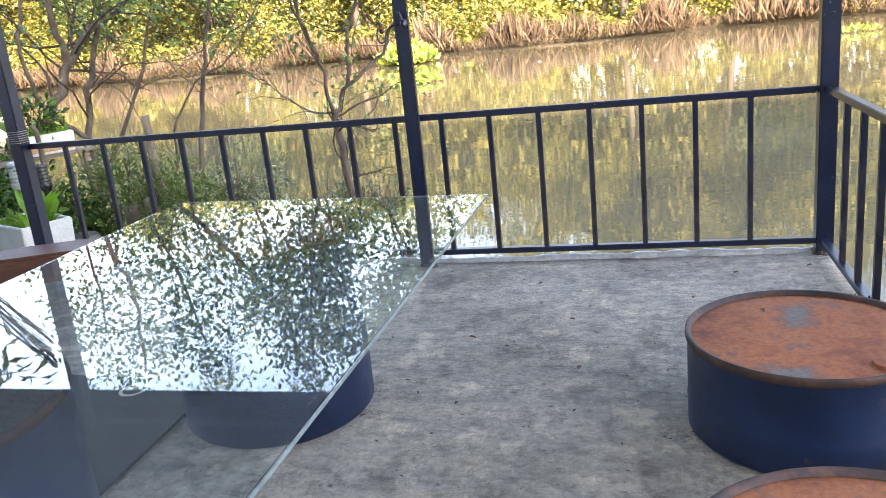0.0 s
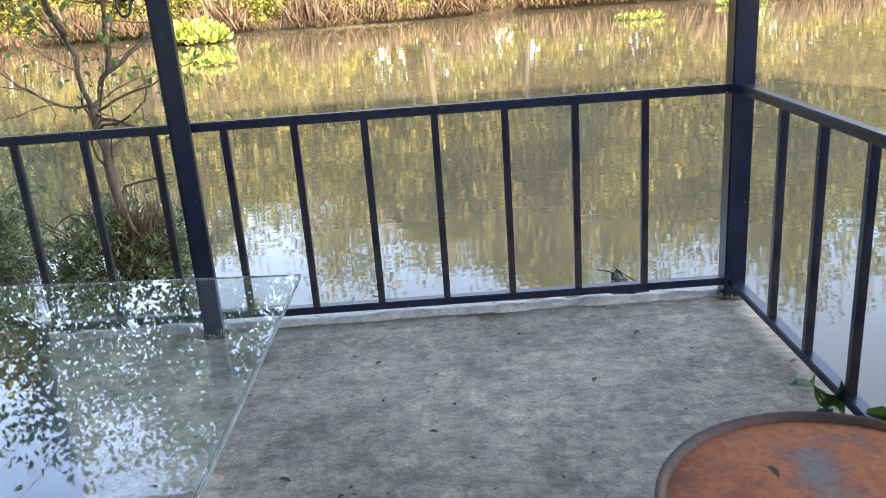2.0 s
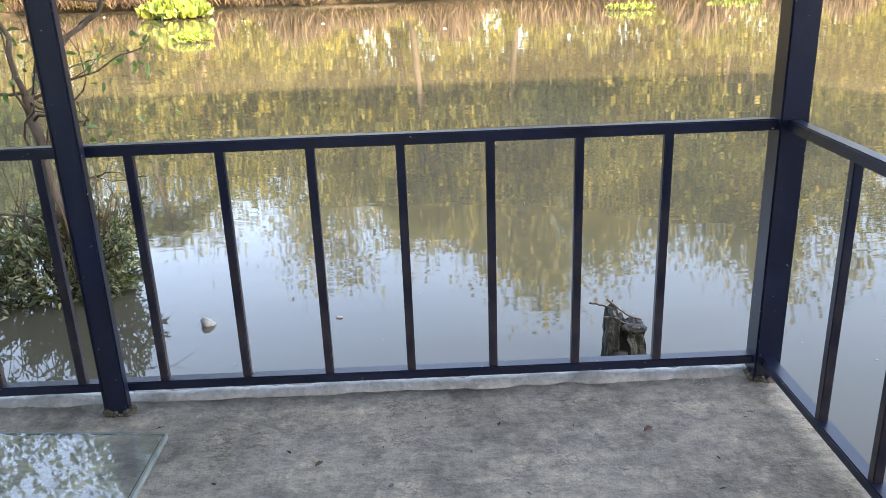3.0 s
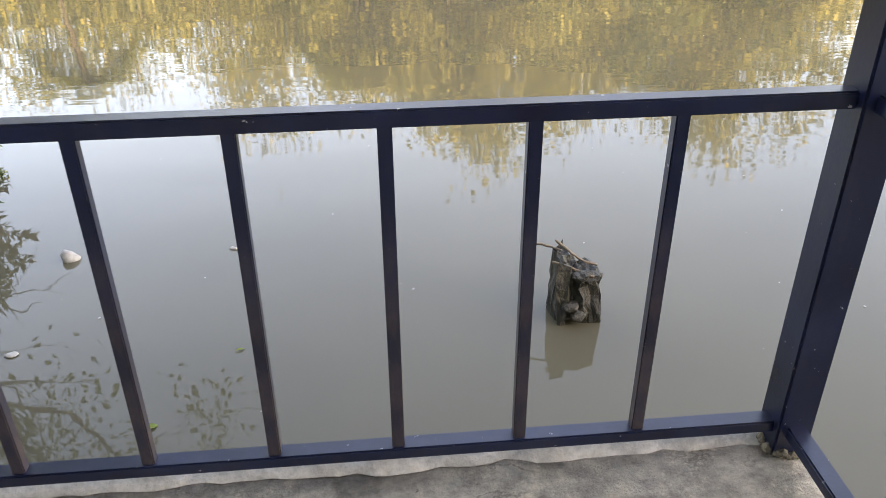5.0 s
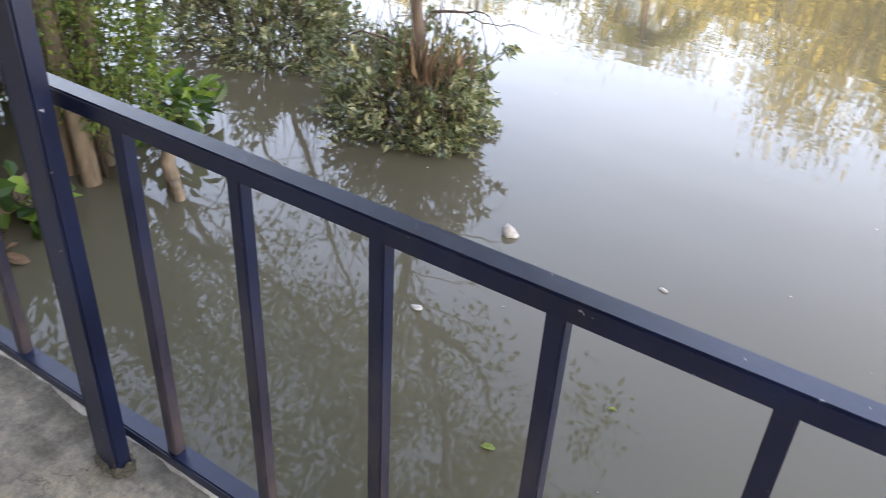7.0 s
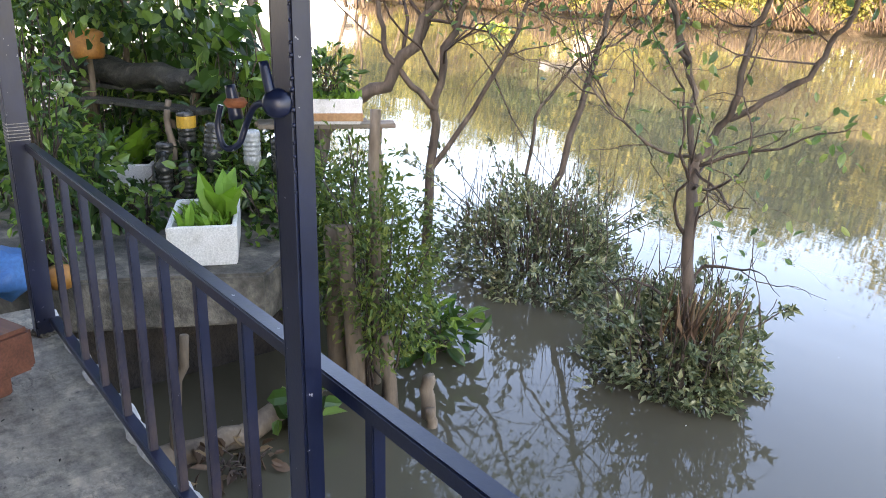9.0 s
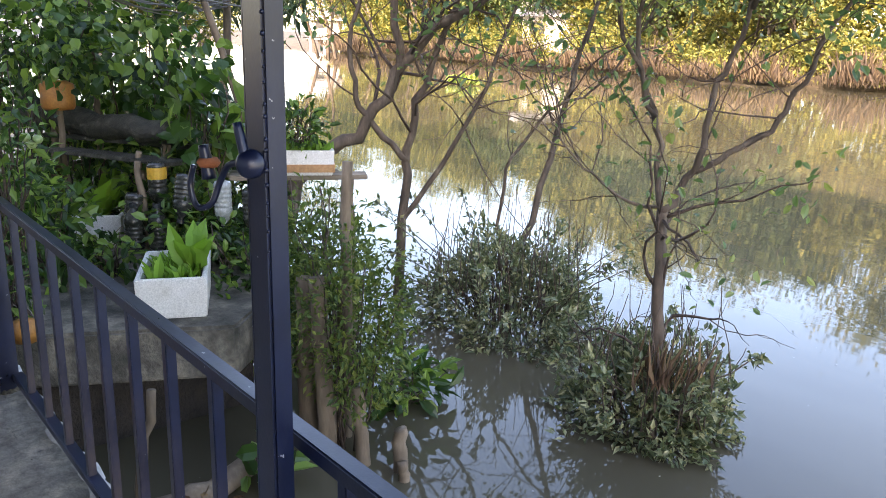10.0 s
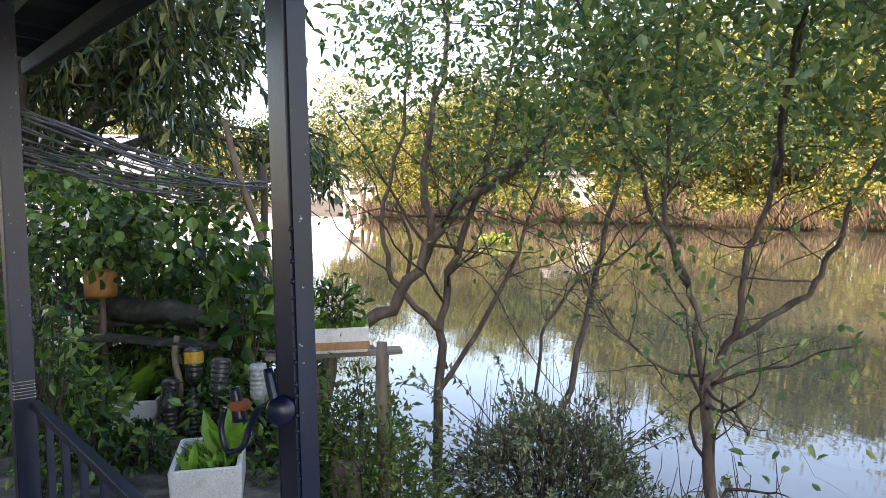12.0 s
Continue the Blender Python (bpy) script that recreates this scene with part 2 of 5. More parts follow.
BOTTLE = worn("dusty_dark_bottle", [(0.3, (0.02, 0.022, 0.02)), (0.7, (0.07, 0.07, 0.06))], 9, 0.25, bump=0.1)
CLEAR_BOTTLE = worn("cloudy_bottle", [(0.3, (0.28, 0.30, 0.28)), (0.7, (0.45, 0.47, 0.45))], 9, 0.25, bump=0.1)
ORANGE = worn("faded_orange_plastic", [(0.3, (0.30, 0.11, 0.02)), (0.7, (0.42, 0.19, 0.04))], 9, 0.5, bump=0.1)
LABEL_YELLOW = worn("yellow_label", [(0.3, (0.55, 0.30, 0.03)), (0.7, (0.66, 0.40, 0.05))], 9, 0.5, bump=0.05)
TARP = worn("blue_tarp", [(0.3, (0.03, 0.12, 0.33)), (0.7, (0.06, 0.22, 0.48))], 5, 0.5, bump=0.3)
STRING = worn("pale_string", [(0.3, (0.36, 0.33, 0.28)), (0.7, (0.52, 0.48, 0.42))], 60, 0.9, bump=0.4)
TOMATO = worn("green_tomato", [(0.3, (0.24, 0.36, 0.13)), (0.7, (0.40, 0.50, 0.22))], 12, 0.3, bump=0.05)
LITTER = worn("pale_litter", [(0.3, (0.22, 0.20, 0.17)), (0.7, (0.55, 0.53, 0.48))], 9, 0.6, bump=0.1)
LEAF_MANGROVE = foliage("mangrove_leaf", (0.05, 0.08, 0.04), (0.15, 0.19, 0.10), (0.34, 0.34, 0.19), 0.32, 0.25)
PALM_BARK = worn("palm_bark", [(0.3, (0.05, 0.04, 0.03)), (0.7, (0.10, 0.085, 0.06))], 6, 0.9, bump=0.4)
RIM = worn("rusty_rim", [(0.3, (0.02, 0.013, 0.012)), (0.55, (0.07, 0.032, 0.022)), (0.75, (0.16, 0.07, 0.04))], 14, 0.6, bump=0.4)
LEAF_TREE = foliage("river_tree_leaf", (0.07, 0.14, 0.07), (0.16, 0.26, 0.11), (0.32, 0.38, 0.13), 0.25, 0.5)
LEAF_MANGO = foliage("mango_leaf", (0.03, 0.06, 0.03), (0.07, 0.115, 0.045), (0.26, 0.27, 0.09), 0.28, 0.3)
LEAF_GARDEN = foliage("garden_leaf", (0.014, 0.042, 0.013), (0.065, 0.15, 0.036), (0.25, 0.39, 0.09), 0.3, 0.5)
LEAF_FERN = foliage("feathery_leaf", (0.045, 0.09, 0.018), (0.105, 0.17, 0.034), (0.22, 0.26, 0.06), 0.55, 0.42)
LEAF_LETTUCE = foliage("lettuce_leaf", (0.12, 0.26, 0.03), (0.20, 0.40, 0.05), (0.30, 0.50, 0.09), 0.5, 0.45)
LEAF_CITRUS = foliage("citrus_leaf", (0.014, 0.060, 0.012), (0.028, 0.105, 0.018), (0.07, 0.18, 0.03), 0.3, 0.3)
LEAF_FAR = foliage("far_leaf", (0.07, 0.092, 0.026), (0.18, 0.195, 0.046), (0.36, 0.325, 0.08), 0.6, 0.35)
LEAF_FAR_DEEP = foliage("far_deep_leaf", (0.025, 0.050, 0.016), (0.060, 0.095, 0.024), (0.14, 0.17, 0.04), 0.6, 0.3)
LEAF_PALM = foliage("palm_leaf", (0.06, 0.09, 0.02), (0.13, 0.16, 0.03), (0.27, 0.26, 0.06), 0.5, 0.3)
REED = foliage("dry_reed", (0.04, 0.028, 0.02), (0.085, 0.057, 0.038), (0.16, 0.12, 0.07), 0.7, 0.2)
LILY = foliage("water_hyacinth_leaf", (0.07, 0.13, 0.02), (0.16, 0.23, 0.035), (0.30, 0.33, 0.08), 0.4, 0.35)
DEAD_LEAF = foliage("dead_leaf", (0.06, 0.035, 0.02), (0.12, 0.07, 0.04), (0.24, 0.16, 0.08), 0.7, 0.2)

# ---- builders ----
RNG = np.random.default_rng(7)


def mesh_object(name, verts, faces, mat, smooth=False):
    me = bpy.data.meshes.new(name)
    me.from_pydata([tuple(map(float, v)) for v in verts], [], [tuple(map(int, f)) for f in faces])
    me.materials.append(mat)
    if smooth:
        me.polygons.foreach_set("use_smooth", [True] * len(me.polygons))
    return new(name, me)


def under(ob, parent, label=""):
    if parent is not None:
        ob.parent = parent
        ob.matrix_parent_inverse = parent.matrix_basis.inverted()
    return tagged(ob, label)


def part(name, bm, mat, parent=None, label="", smooth=False):
    me = bpy.data.meshes.new(name)
    bm.to_mesh(me)
    bm.free()
    me.materials.append(mat)
    if smooth:
        me.polygons.foreach_set("use_smooth", [True] * len(me.polygons))
    return under(new(name, me), parent, label)


def thing(name, at, label, category, group="", kind=""):
    ob = new(name)
    ob.empty_display_size = 0.1
    ob.location = at
    ob.matrix_basis = Matrix.Translation(at)
    return tagged(ob, label, category, group, kind)


def block(x0, x1, y0, y1, z0, z1, bevel=0.0, segs=2):
    bm = bmesh.new()
    bmesh.ops.create_cube(bm, size=1)
    bmesh.ops.scale(bm, vec=(x1 - x0, y1 - y0, z1 - z0), verts=bm.verts)
    bmesh.ops.translate(bm, vec=((x0 + x1) / 2, (y0 + y1) / 2, (z0 + z1) / 2), verts=bm.verts)
    if bevel:
        bmesh.ops.bevel(bm, geom=bm.edges, offset=bevel, segments=segs, affect="EDGES")
    return bm


def turned(profile, at=(0, 0, 0), sides=48):
    """A lathe form from (radius, height) pairs."""
    bm = bmesh.new()
    rings = []
    for r, z in profile:
        if r < 1e-5:
            rings.append([bm.verts.new((at[0], at[1], at[2] + z))])
        else:
            rings.append([bm.verts.new((at[0] + r * math.cos(2 * math.pi * k / sides), at[1] + r * math.sin(2 * math.pi * k / sides), at[2] + z)) for k in range(sides)])
    for a, b in zip(rings, rings[1:]):
        for k in range(sides):
            j = (k + 1) % sides
            if len(a) == 1:
                bm.faces.new((a[0], b[j], b[k]))
            elif len(b) == 1:
                bm.faces.new((a[k], a[j], b[0]))
            else:
                bm.faces.new((a[k], a[j], b[j], b[k]))
    bmesh.ops.recalc_face_normals(bm, faces=bm.faces)
    return bm


def tubes(paths, sides=6):
    """Round tapering stems: each path is (points, radii)."""
    V, F = [], []
    for pts, rad in paths:
        pts = [Vector(p) for p in pts]
        base = len(V)
        ref = Vector((0.31, 0.77, 0.2)).normalized()
        for i, p in enumerate(pts):
            t = (pts[min(i + 1, len(pts) - 1)] - pts[max(i - 1, 0)]).normalized()
            u = t.cross(ref)
            u = u.normalized() if u.length > 1e-4 else Vector((1, 0, 0))
            w = t.cross(u)
            for k in range(sides):
                a = 2 * math.pi * k / sides
                V.append(p + (u * math.cos(a) + w * math.sin(a)) * rad[i])
        for i in range(len(pts) - 1):
            for k in range(sides):
                j = (k + 1) % sides
                F.append((base + i * sides + k, base + i * sides + j, base + (i + 1) * sides + j, base + (i + 1) * sides + k))
        F.append(tuple(base + k for k in reversed(range(sides))))
        F.append(tuple(base + (len(pts) - 1) * sides + k for k in range(sides)))
    return V, F


def stems(name, paths, mat, parent, sides=6, label=""):
    V, F = tubes(paths, sides)
    return under(mesh_object(name, V, F, mat, True), parent, label)


def unit(a):
    return a / np.maximum(np.linalg.norm(a, axis=1, keepdims=True), 1e-6)


OVAL = np.array([(0, 0, 0), (0.3, 0.42, 0.10), (0.68, 0.40, 0.06), (1, 0, -0.12), (0.68, -0.40, 0.06), (0.3, -0.42, 0.10), (0.3, 0, 0.0), (0.68, 0, -0.02)])
OVAL_F = [(0, 6, 1), (1, 6, 7, 2), (2, 7, 3), (0, 5, 6), (5, 4, 7, 6), (4, 3, 7)]
LANCE = np.array([(0, 0, 0), (0.4, 0.5, 0.09), (1, 0, -0.14), (0.4, -0.5, 0.09), (0.45, 0, 0.0)])
LANCE_F = [(0, 4, 1), (1, 4, 2), (0, 3, 4), (3, 2, 4)]
KITE = np.array([(0, 0, 0), (0.45, 0.5, 0.06), (1, 0, 0), (0.45, -0.5, 0.06)])
KITE_F = [(0, 3, 2, 1)]
SHAPES = {"oval": (OVAL, OVAL_F), "lance": (LANCE, LANCE_F), "kite": (KITE, KITE_F)}


def leaves(name, at, ways, length, width, mat, parent=None, shape="oval", up=(0, 0, 1), tilt=0.5, label="", rng=RNG):
    """Many separate leaves, joined: each starts at a point and reaches along its way."""
    at, ways = np.asarray(at, float), unit(np.asarray(ways, float))
    n = len(at)
    ups = np.tile(np.array(up, float), (n, 1)) + rng.normal(0, tilt, (n, 3))
    side = unit(np.cross(ups, ways))
    top = np.cross(ways, side)
    P, faces = SHAPES[shape]
    ln = np.broadcast_to(length, (n,)) * rng.uniform(0.65, 1.25, n)
    wd = ln * (width / np.mean(length)) * rng.uniform(0.8, 1.2, n)
    V = at[:, None] + ways[:, None] * (P[None, :, 0:1] * ln[:, None, None]) + side[:, None] * (P[None, :, 1:2] * wd[:, None, None]) + top[:, None] * (P[None, :, 2:3] * ln[:, None, None])
    m = len(P)
    F = [tuple(i * m + k for k in f) for i in range(n) for f in faces]
    return under(mesh_object(name, V.reshape(-1, 3), F, mat), parent, label)


def wander(p, d, length, steps, curl, lift, rng):
    p, d = np.array(p, float), np.array(d, float)
    d /= np.linalg.norm(d)
    pts = [p.copy()]
    for _ in range(steps):
        d = d + rng.normal(0, curl, 3) + np.array((0, 0, lift))
        d /= np.linalg.norm(d)
        p = p + d * length / steps
        pts.append(p.copy())
    return pts, d


def grow(paths, tips, p, d, length, radius, level, rng, spread=0.75, kids=3, curl=0.16, lift=0.03):
    """Limbs that fork; tips collects (point, way) along the last twigs."""
    steps = 5
    pts, _ = wander(p, d, length, steps, curl, lift, rng)
    end = radius * 0.55
    paths.append((pts, [radius + (end - radius) * i / steps for i in range(steps + 1)]))
    if level == 0:
        for i in range(1, steps + 1):
            tips.append((pts[i], pts[i] - pts[i - 1]))
        return
    for k in range(kids):
        i = steps if k == 0 else int(rng.integers(2, steps + 1))
        w = unit((pts[i] - pts[i - 1])[None])[0] + rng.normal(0, spread * (0.5 if k == 0 else 1.0), 3)
        grow(paths, tips, pts[i], w, length * rng.uniform(0.55, 0.8), end * (0.95 if k == 0 else 0.7), level - 1, rng, spread, kids, curl, lift)


def limb(points, r0, r1, rng, steps=4, wobble=0.012):
    """A limb through a few points, rounded between them."""
    P = [np.array(q, float) for q in points]
    out = []
    for i in range(len(P) - 1):
        a, b, c, d = P[max(i - 1, 0)], P[i], P[i + 1], P[min(i + 2, len(P) - 1)]
        for s in range(steps):
            t = s / steps
            q = 0.5 * (2 * b + (c - a) * t + (2 * a - 5 * b + 4 * c - d) * t * t + (3 * b - a - 3 * c + d) * t ** 3)
            out.append(q + rng.normal(0, wobble, 3) * (s > 0))
    out.append(P[-1])
    n = len(out) - 1
    return out, [r0 + (r1 - r0) * i / n for i in range(n + 1)]


def sprays(tips, n_each, reach, rng, droop=0.0):
    """Leaf starts and ways round each twig tip."""
    at, ways = [], []
    for p, d in tips:
        d = d / max(np.linalg.norm(d), 1e-6)
        for _ in range(n_each):
            at.append(p + rng.normal(0, reach, 3))
            ways.append(d * 0.6 + rng.normal(0, 0.75, 3) + np.array((0, 0, -droop)))
    return np.array(at), np.array(ways)

# ---- the setting ----
WATER_Z, DECK_X0, DECK_X1, RAIL_Y, SIDE_X = -0.806, -3.36, 0.72, 3.43, 0.655


FAR = 1.2


def ground():
    xs = np.concatenate([np.linspace(-260, -50, 12), np.linspace(-46, -9, 38), np.linspace(-8.5, 9, 36), np.linspace(10, 50, 30), np.linspace(60, 260, 10)])
    ys = np.concatenate([np.linspace(-120, -6, 14), np.linspace(-5, 8, 40), np.linspace(9, 54, 62), np.linspace(58, 300, 15)])
    V, F = [], []
    for y in ys:
        for x in xs:
            shore = FAR * 32.5 + 2.0 + 1.2 * noise.noise((x * 0.12, 3.1, 0)) + 0.5 * noise.noise((x * 0.5, 9.1, 0)) + 0.035 * max(0, -x - 14 * FAR) ** 1.3
            z = -1.9 + 1.15 * min(1, max(0, (y - shore + 3) / 3)) + 0.9 * min(1, max(0, (y - shore) / 5))
            near = min(1, max(0, (-5.6 - x) / 1.2)) * min(1, max(0, (5.3 - y) / 1.0))
            near = max(near, min(1, max(0, (-2.5 - y) / 1.0)))
            z = z * (1 - near) + (-0.22) * near
            V.append((x, y, z + 0.06 * noise.noise((x * 0.7, y * 0.7, 0))))
    n = len(xs)
    for j in range(len(ys) - 1):
        for i in range(n - 1):
            F.append((j * n + i, j * n + i + 1, (j + 1) * n + i + 1, (j + 1) * n + i))
    return tagged(mesh_object("ground", V, F, MUD, True), "brown muddy river banks and bed", "ground", kind="structure")


ground()
bm = bmesh.new()
bmesh.ops.create_grid(bm, x_segments=1, y_segments=1, size=1)
bmesh.ops.scale(bm, vec=(280, 170, 1), verts=bm.verts)
bmesh.ops.translate(bm, vec=(0, 60, WATER_Z), verts=bm.verts)
tagged(part("water", bm, WATER), "murky brown-green river water with calm ripples", "water", kind="structure")


def deck():
    bm = block(DECK_X0, DECK_X1, -3.2, 3.475, -0.16, 0.0)
    bmesh.ops.subdivide_edges(bm, edges=bm.edges, cuts=40, use_grid_fill=True)
    for v in bm.verts:
        f = noise.noise((v.co.x * 1.3, v.co.y * 1.3, 0)) * 0.004 + noise.noise((v.co.x * 6, v.co.y * 6, 2)) * 0.0025
        v.co.z += f
        if v.co.y > 3.4:
            v.co.y += 0.012 * noise.noise((v.co.x * 5, 1, v.co.z * 6))
    floor = tagged(part("floor", bm, CONCRETE, smooth=True), "rough grey concrete deck floor with stains and scratches", "floor", kind="structure")
    V, F = [], []
    rng = np.random.default_rng(3)
    for x in np.arange(DECK_X0 + 0.04, DECK_X1 - 0.05, 0.03):
        r = 0.012 + 0.016 * abs(noise.noise((x * 7, 0, 0))) + rng.uniform(0, 0.006)
        b = len(V)
        y = 3.455 + 0.012 * noise.noise((x * 4, 5, 0))
        V += [(x, y - 1.4 * r, 0.0), (x, y - 0.6 * r, r), (x, y + r, 0.8 * r), (x, y + 1.5 * r, -0.02)]
        if b:
            F += [(b - 4 + k, b + k, b + k + 1, b - 3 + k) for k in range(3)]
    lip = mesh_object("mortar_lip", V, F, MORTAR, True)
    under(lip, floor, "pale crumbling mortar strip")
    for x in (-3.1, -1.2, 0.55):
        for y in (3.2, 0.5):
            p = part("column", block(x - 0.1, x + 0.1, y - 0.1, y + 0.1, -1.9, -0.16, 0.01), SLAB, floor, "concrete pile under the deck")


deck()

# deck roof, eave and an unseen house added behind the camera for its shade
bm = bmesh.new()
N = 60
rows = []
for j, (y, z) in enumerate(((0.6, 2.42), (3.78, 2.06))):
    rows.append([[bm.verts.new((-4.6 + 5.9 * i / N, y, z + 0.018 * math.sin(i * 1.9) + d)) for i in range(N + 1)] for d in (0.0, 0.03)])
for i in range(N):
    for d in (0, 1):
        bm.faces.new((rows[0][d][i], rows[0][d][i + 1], rows[1][d][i + 1], rows[1][d][i]))
    bm.faces.new((rows[1][0][i], rows[1][0][i + 1], rows[1][1][i + 1], rows[1][1][i]))
tagged(part("ceiling", bm, ROOF), "dark corrugated roof sheet over the deck", "ceiling", kind="structure")
roof_frame = thing("roof_beam", (-1.2, RAIL_Y, 1.9), "dark painted steel beams under the roof sheet", "beam", kind="structure")
part("beam", block(-3.3, 0.72, 3.40, 3.46, 1.985, 2.055, 0.004), STEEL, roof_frame)
part("purlin", block(-4.5, 1.2, 3.70, 3.77, 1.965, 2.035, 0.004), ROOF, roof_frame)
part("bracket", block(-1.012, -0.978, 3.375, 3.41, 1.60, 1.985, 0.004), STEEL, roof_frame)
# added wall, sized so that its shadow covers the deck and near trees
wall = thing("shade_wall_south", (0, -3.3, 0), "unseen cream plastered house wall added behind the deck to shade it", "wall", kind="structure")
part("wall", block(-15, 16, -6.5, -6.25, -0.3, 10.2), PLASTER, wall)
part("roof", block(-15.4, 16.4, -12.0, -5.9, 10.2, 10.35), HOUSE_ROOF, wall)
part("side_wall", block(15.8, 16, -12, -6.5, -0.3, 10.2), PLASTER, wall)
part("door", block(-1.2, -0.2, -6.25, -6.2, -0.2, 1.85, 0.01), RED_WOOD, wall)

# ---- railing ----
railing = thing("railing", (0, RAIL_Y, 0), "black painted steel tube railing with chipped paint", "railing", kind="structure")
TOP, LOW = 0.668, 0.045
part("top_rail", block(-3.06, SIDE_X - 0.03, RAIL_Y - 0.016, RAIL_Y + 0.016, TOP, TOP + 0.0275, 0.003), STEEL, railing)
part("bottom_rail", block(-3.06, SIDE_X - 0.03, RAIL_Y - 0.0175, RAIL_Y + 0.0175, LOW, LOW + 0.025, 0.003), STEEL, railing)
part("side_top_rail", block(SIDE_X - 0.016, SIDE_X + 0.016, -3.0, RAIL_Y - 0.03, TOP, TOP + 0.0275, 0.003), STEEL, railing)
part("side_bottom_rail", block(SIDE_X - 0.0175, SIDE_X + 0.0175, -3.0, RAIL_Y - 0.03, LOW, LOW + 0.025, 0.003), STEEL, railing)
bar = part("baluster", block(-0.0108, 0.0108, -0.0108, 0.0108, LOW + 0.022, TOP + 0.003, 0.002), BAR_STEEL, railing)
spots = [(-2.858 + 0.215 * k, RAIL_Y) for k in range(1, 16)] + [(SIDE_X, 3.10 - 0.233 * k) for k in range(14)]
bar.matrix_parent_inverse = Matrix.Identity(4)
bar.location = (-2.858, 0, 0)
for x, y in spots:
    o = new("baluster", bar.data)
    o.parent, o.location = railing, (x, y - RAIL_Y, 0)


def post(x, y, w, d, top, label):
    p = thing("post", (x, y, 0), label, "post", kind="structure")
    part("shaft", block(x - w, x + w, y - d, y + d, -0.01, top, 0.004), STEEL, p)
    bm = bmesh.new()
    rng = np.random.default_rng(int(1000 + x * 100))
    for k in range(26):
        a = 2 * math.pi * k / 26
        bmesh.ops.create_icosphere(bm, subdivisions=1, radius=rng.uniform(0.006, 0.014), matrix=Matrix.Translation((x + w * 1.15 * math.cos(a), y + d * 1.15 * math.sin(a), rng.uniform(0.0, 0.012))))
    part("weld", bm, SLAB, p, "rough mortar at the foot")
    return p


corner = post(SIDE_X, RAIL_Y, 0.034, 0.034, 2.0, "black painted steel corner post of the deck railing")
middle = post(-1.0375, 3.3825, 0.0275, 0.0155, 2.0, "black painted steel roof post with chipped paint and a hook")
left_post = post(-3.09, 3.40, 0.034, 0.034, 2.0, "black painted steel roof post tied round with string")
part("flange", block(-1.0715, -1.0645, 3.369, 3.394, 0.0, 1.316, 0.002), STEEL, middle, "flat steel strip welded along the post")
rng = np.random.default_rng(44)
bm = bmesh.new()
for k in range(17):
    bmesh.ops.create_icosphere(bm, subdivisions=1, radius=rng.uniform(0.0022, 0.0038), matrix=Matrix.Translation((-1.0105, 3.3672, 0.98 + 0.021 * k + rng.uniform(-0.004, 0.004))))
part("weld_beads", bm, STEEL, middle, "row of small weld beads on the edge", True)

# ---- drums and table ----
def drum(x, y, h, label, r=0.288, lid_mat=RUST):
    d = thing("drum", (x, y, 0), label, "drum", "cut oil drums")
    part("body", turned([(r - 0.01, 0.0), (r, 0.012), (r, h * 0.30), (r + 0.0015, h * 0.33), (r, h * 0.36), (r, h - 0.02), (r + 0.004, h - 0.012)], (x, y, 0), 64), BLUE, d, smooth=True)
    part("rim", turned([(r + 0.002, h - 0.018), (r + 0.005, h - 0.012), (r + 0.005, h + 0.002), (r + 0.001, h + 0.005), (r - 0.006, h + 0.002), (r - 0.012, h - 0.008)], (x, y, 0), 64), RIM, d, "dark rusty rolled rim", True)
    lid = turned([(r - 0.006, h - 0.010), (r - 0.03, h - 0.009), (r * 0.6, h - 0.004), (0.06, h - 0.007), (0, h - 0.006)], (x, y, 0), 64)
    part("lid", lid, lid_mat, d, "flat lid covered in orange rust" if lid_mat is RUST else "flat dark stained lid", True)
    part("bung", turned([(0.032, h - 0.008), (0.03, h), (0.012, h + 0.001), (0, h)], (x + 0.14, y - 0.19, 0), 20), RUST, d)
    return d


drum(0.32, 1.965, 0.262, "short blue steel drum with a rusted lid, used as a stool")
drum(0.26, 1.03, 0.262, "short blue steel drum with a rusted lid beside another")
drum(-1.18, 2.03, 0.548, "blue steel drum carrying the glass table top")
drum(-1.34, 0.92, 0.548, "blue steel drum with a dark lid carrying the glass table top", lid_mat=ROCK)
table = thing("glass_tabletop", (-1.12, 1.55, 0.555), "large clear glass table top lying on blue drums", "table")
def slab_of(ring, z0, z1):
    """A flat plate over a ring of plan corners."""
    bm = bmesh.new()
    lo, hi = [[bm.verts.new((x, y, z)) for x, y in ring] for z in (z0, z1)]
    bm.faces.new(hi)
    bm.faces.new(list(reversed(lo)))
    for k in range(len(ring)):
        j = (k + 1) % len(ring)
        bm.faces.new((lo[k], lo[j], hi[j], hi[k]))
    bmesh.ops.recalc_face_normals(bm, faces=bm.faces)
    return bm


bm = slab_of(((-1.685, 0.45), (-0.565, 0.40), (-0.540, 2.36), (-1.685, 2.465)), 0.556, 0.564)
bmesh.ops.bevel(bm, geom=bm.edges, offset=0.0015, segments=2, affect="EDGES")
part("pane", bm, GLASS, table)
part("edge_strip", slab_of(((-0.5645, 0.40), (-0.5625, 0.40), (-0.5375, 2.36), (-0.5395, 2.36)), 0.5565, 0.5635), GLASS_EDGE, table, "pale green ground glass edge")
part("edge_strip", slab_of(((-1.685, 2.4655), (-0.540, 2.3605), (-0.540, 2.3625), (-1.685, 2.4675)), 0.5565, 0.5635), GLASS_EDGE, table, "pale green ground glass edge")
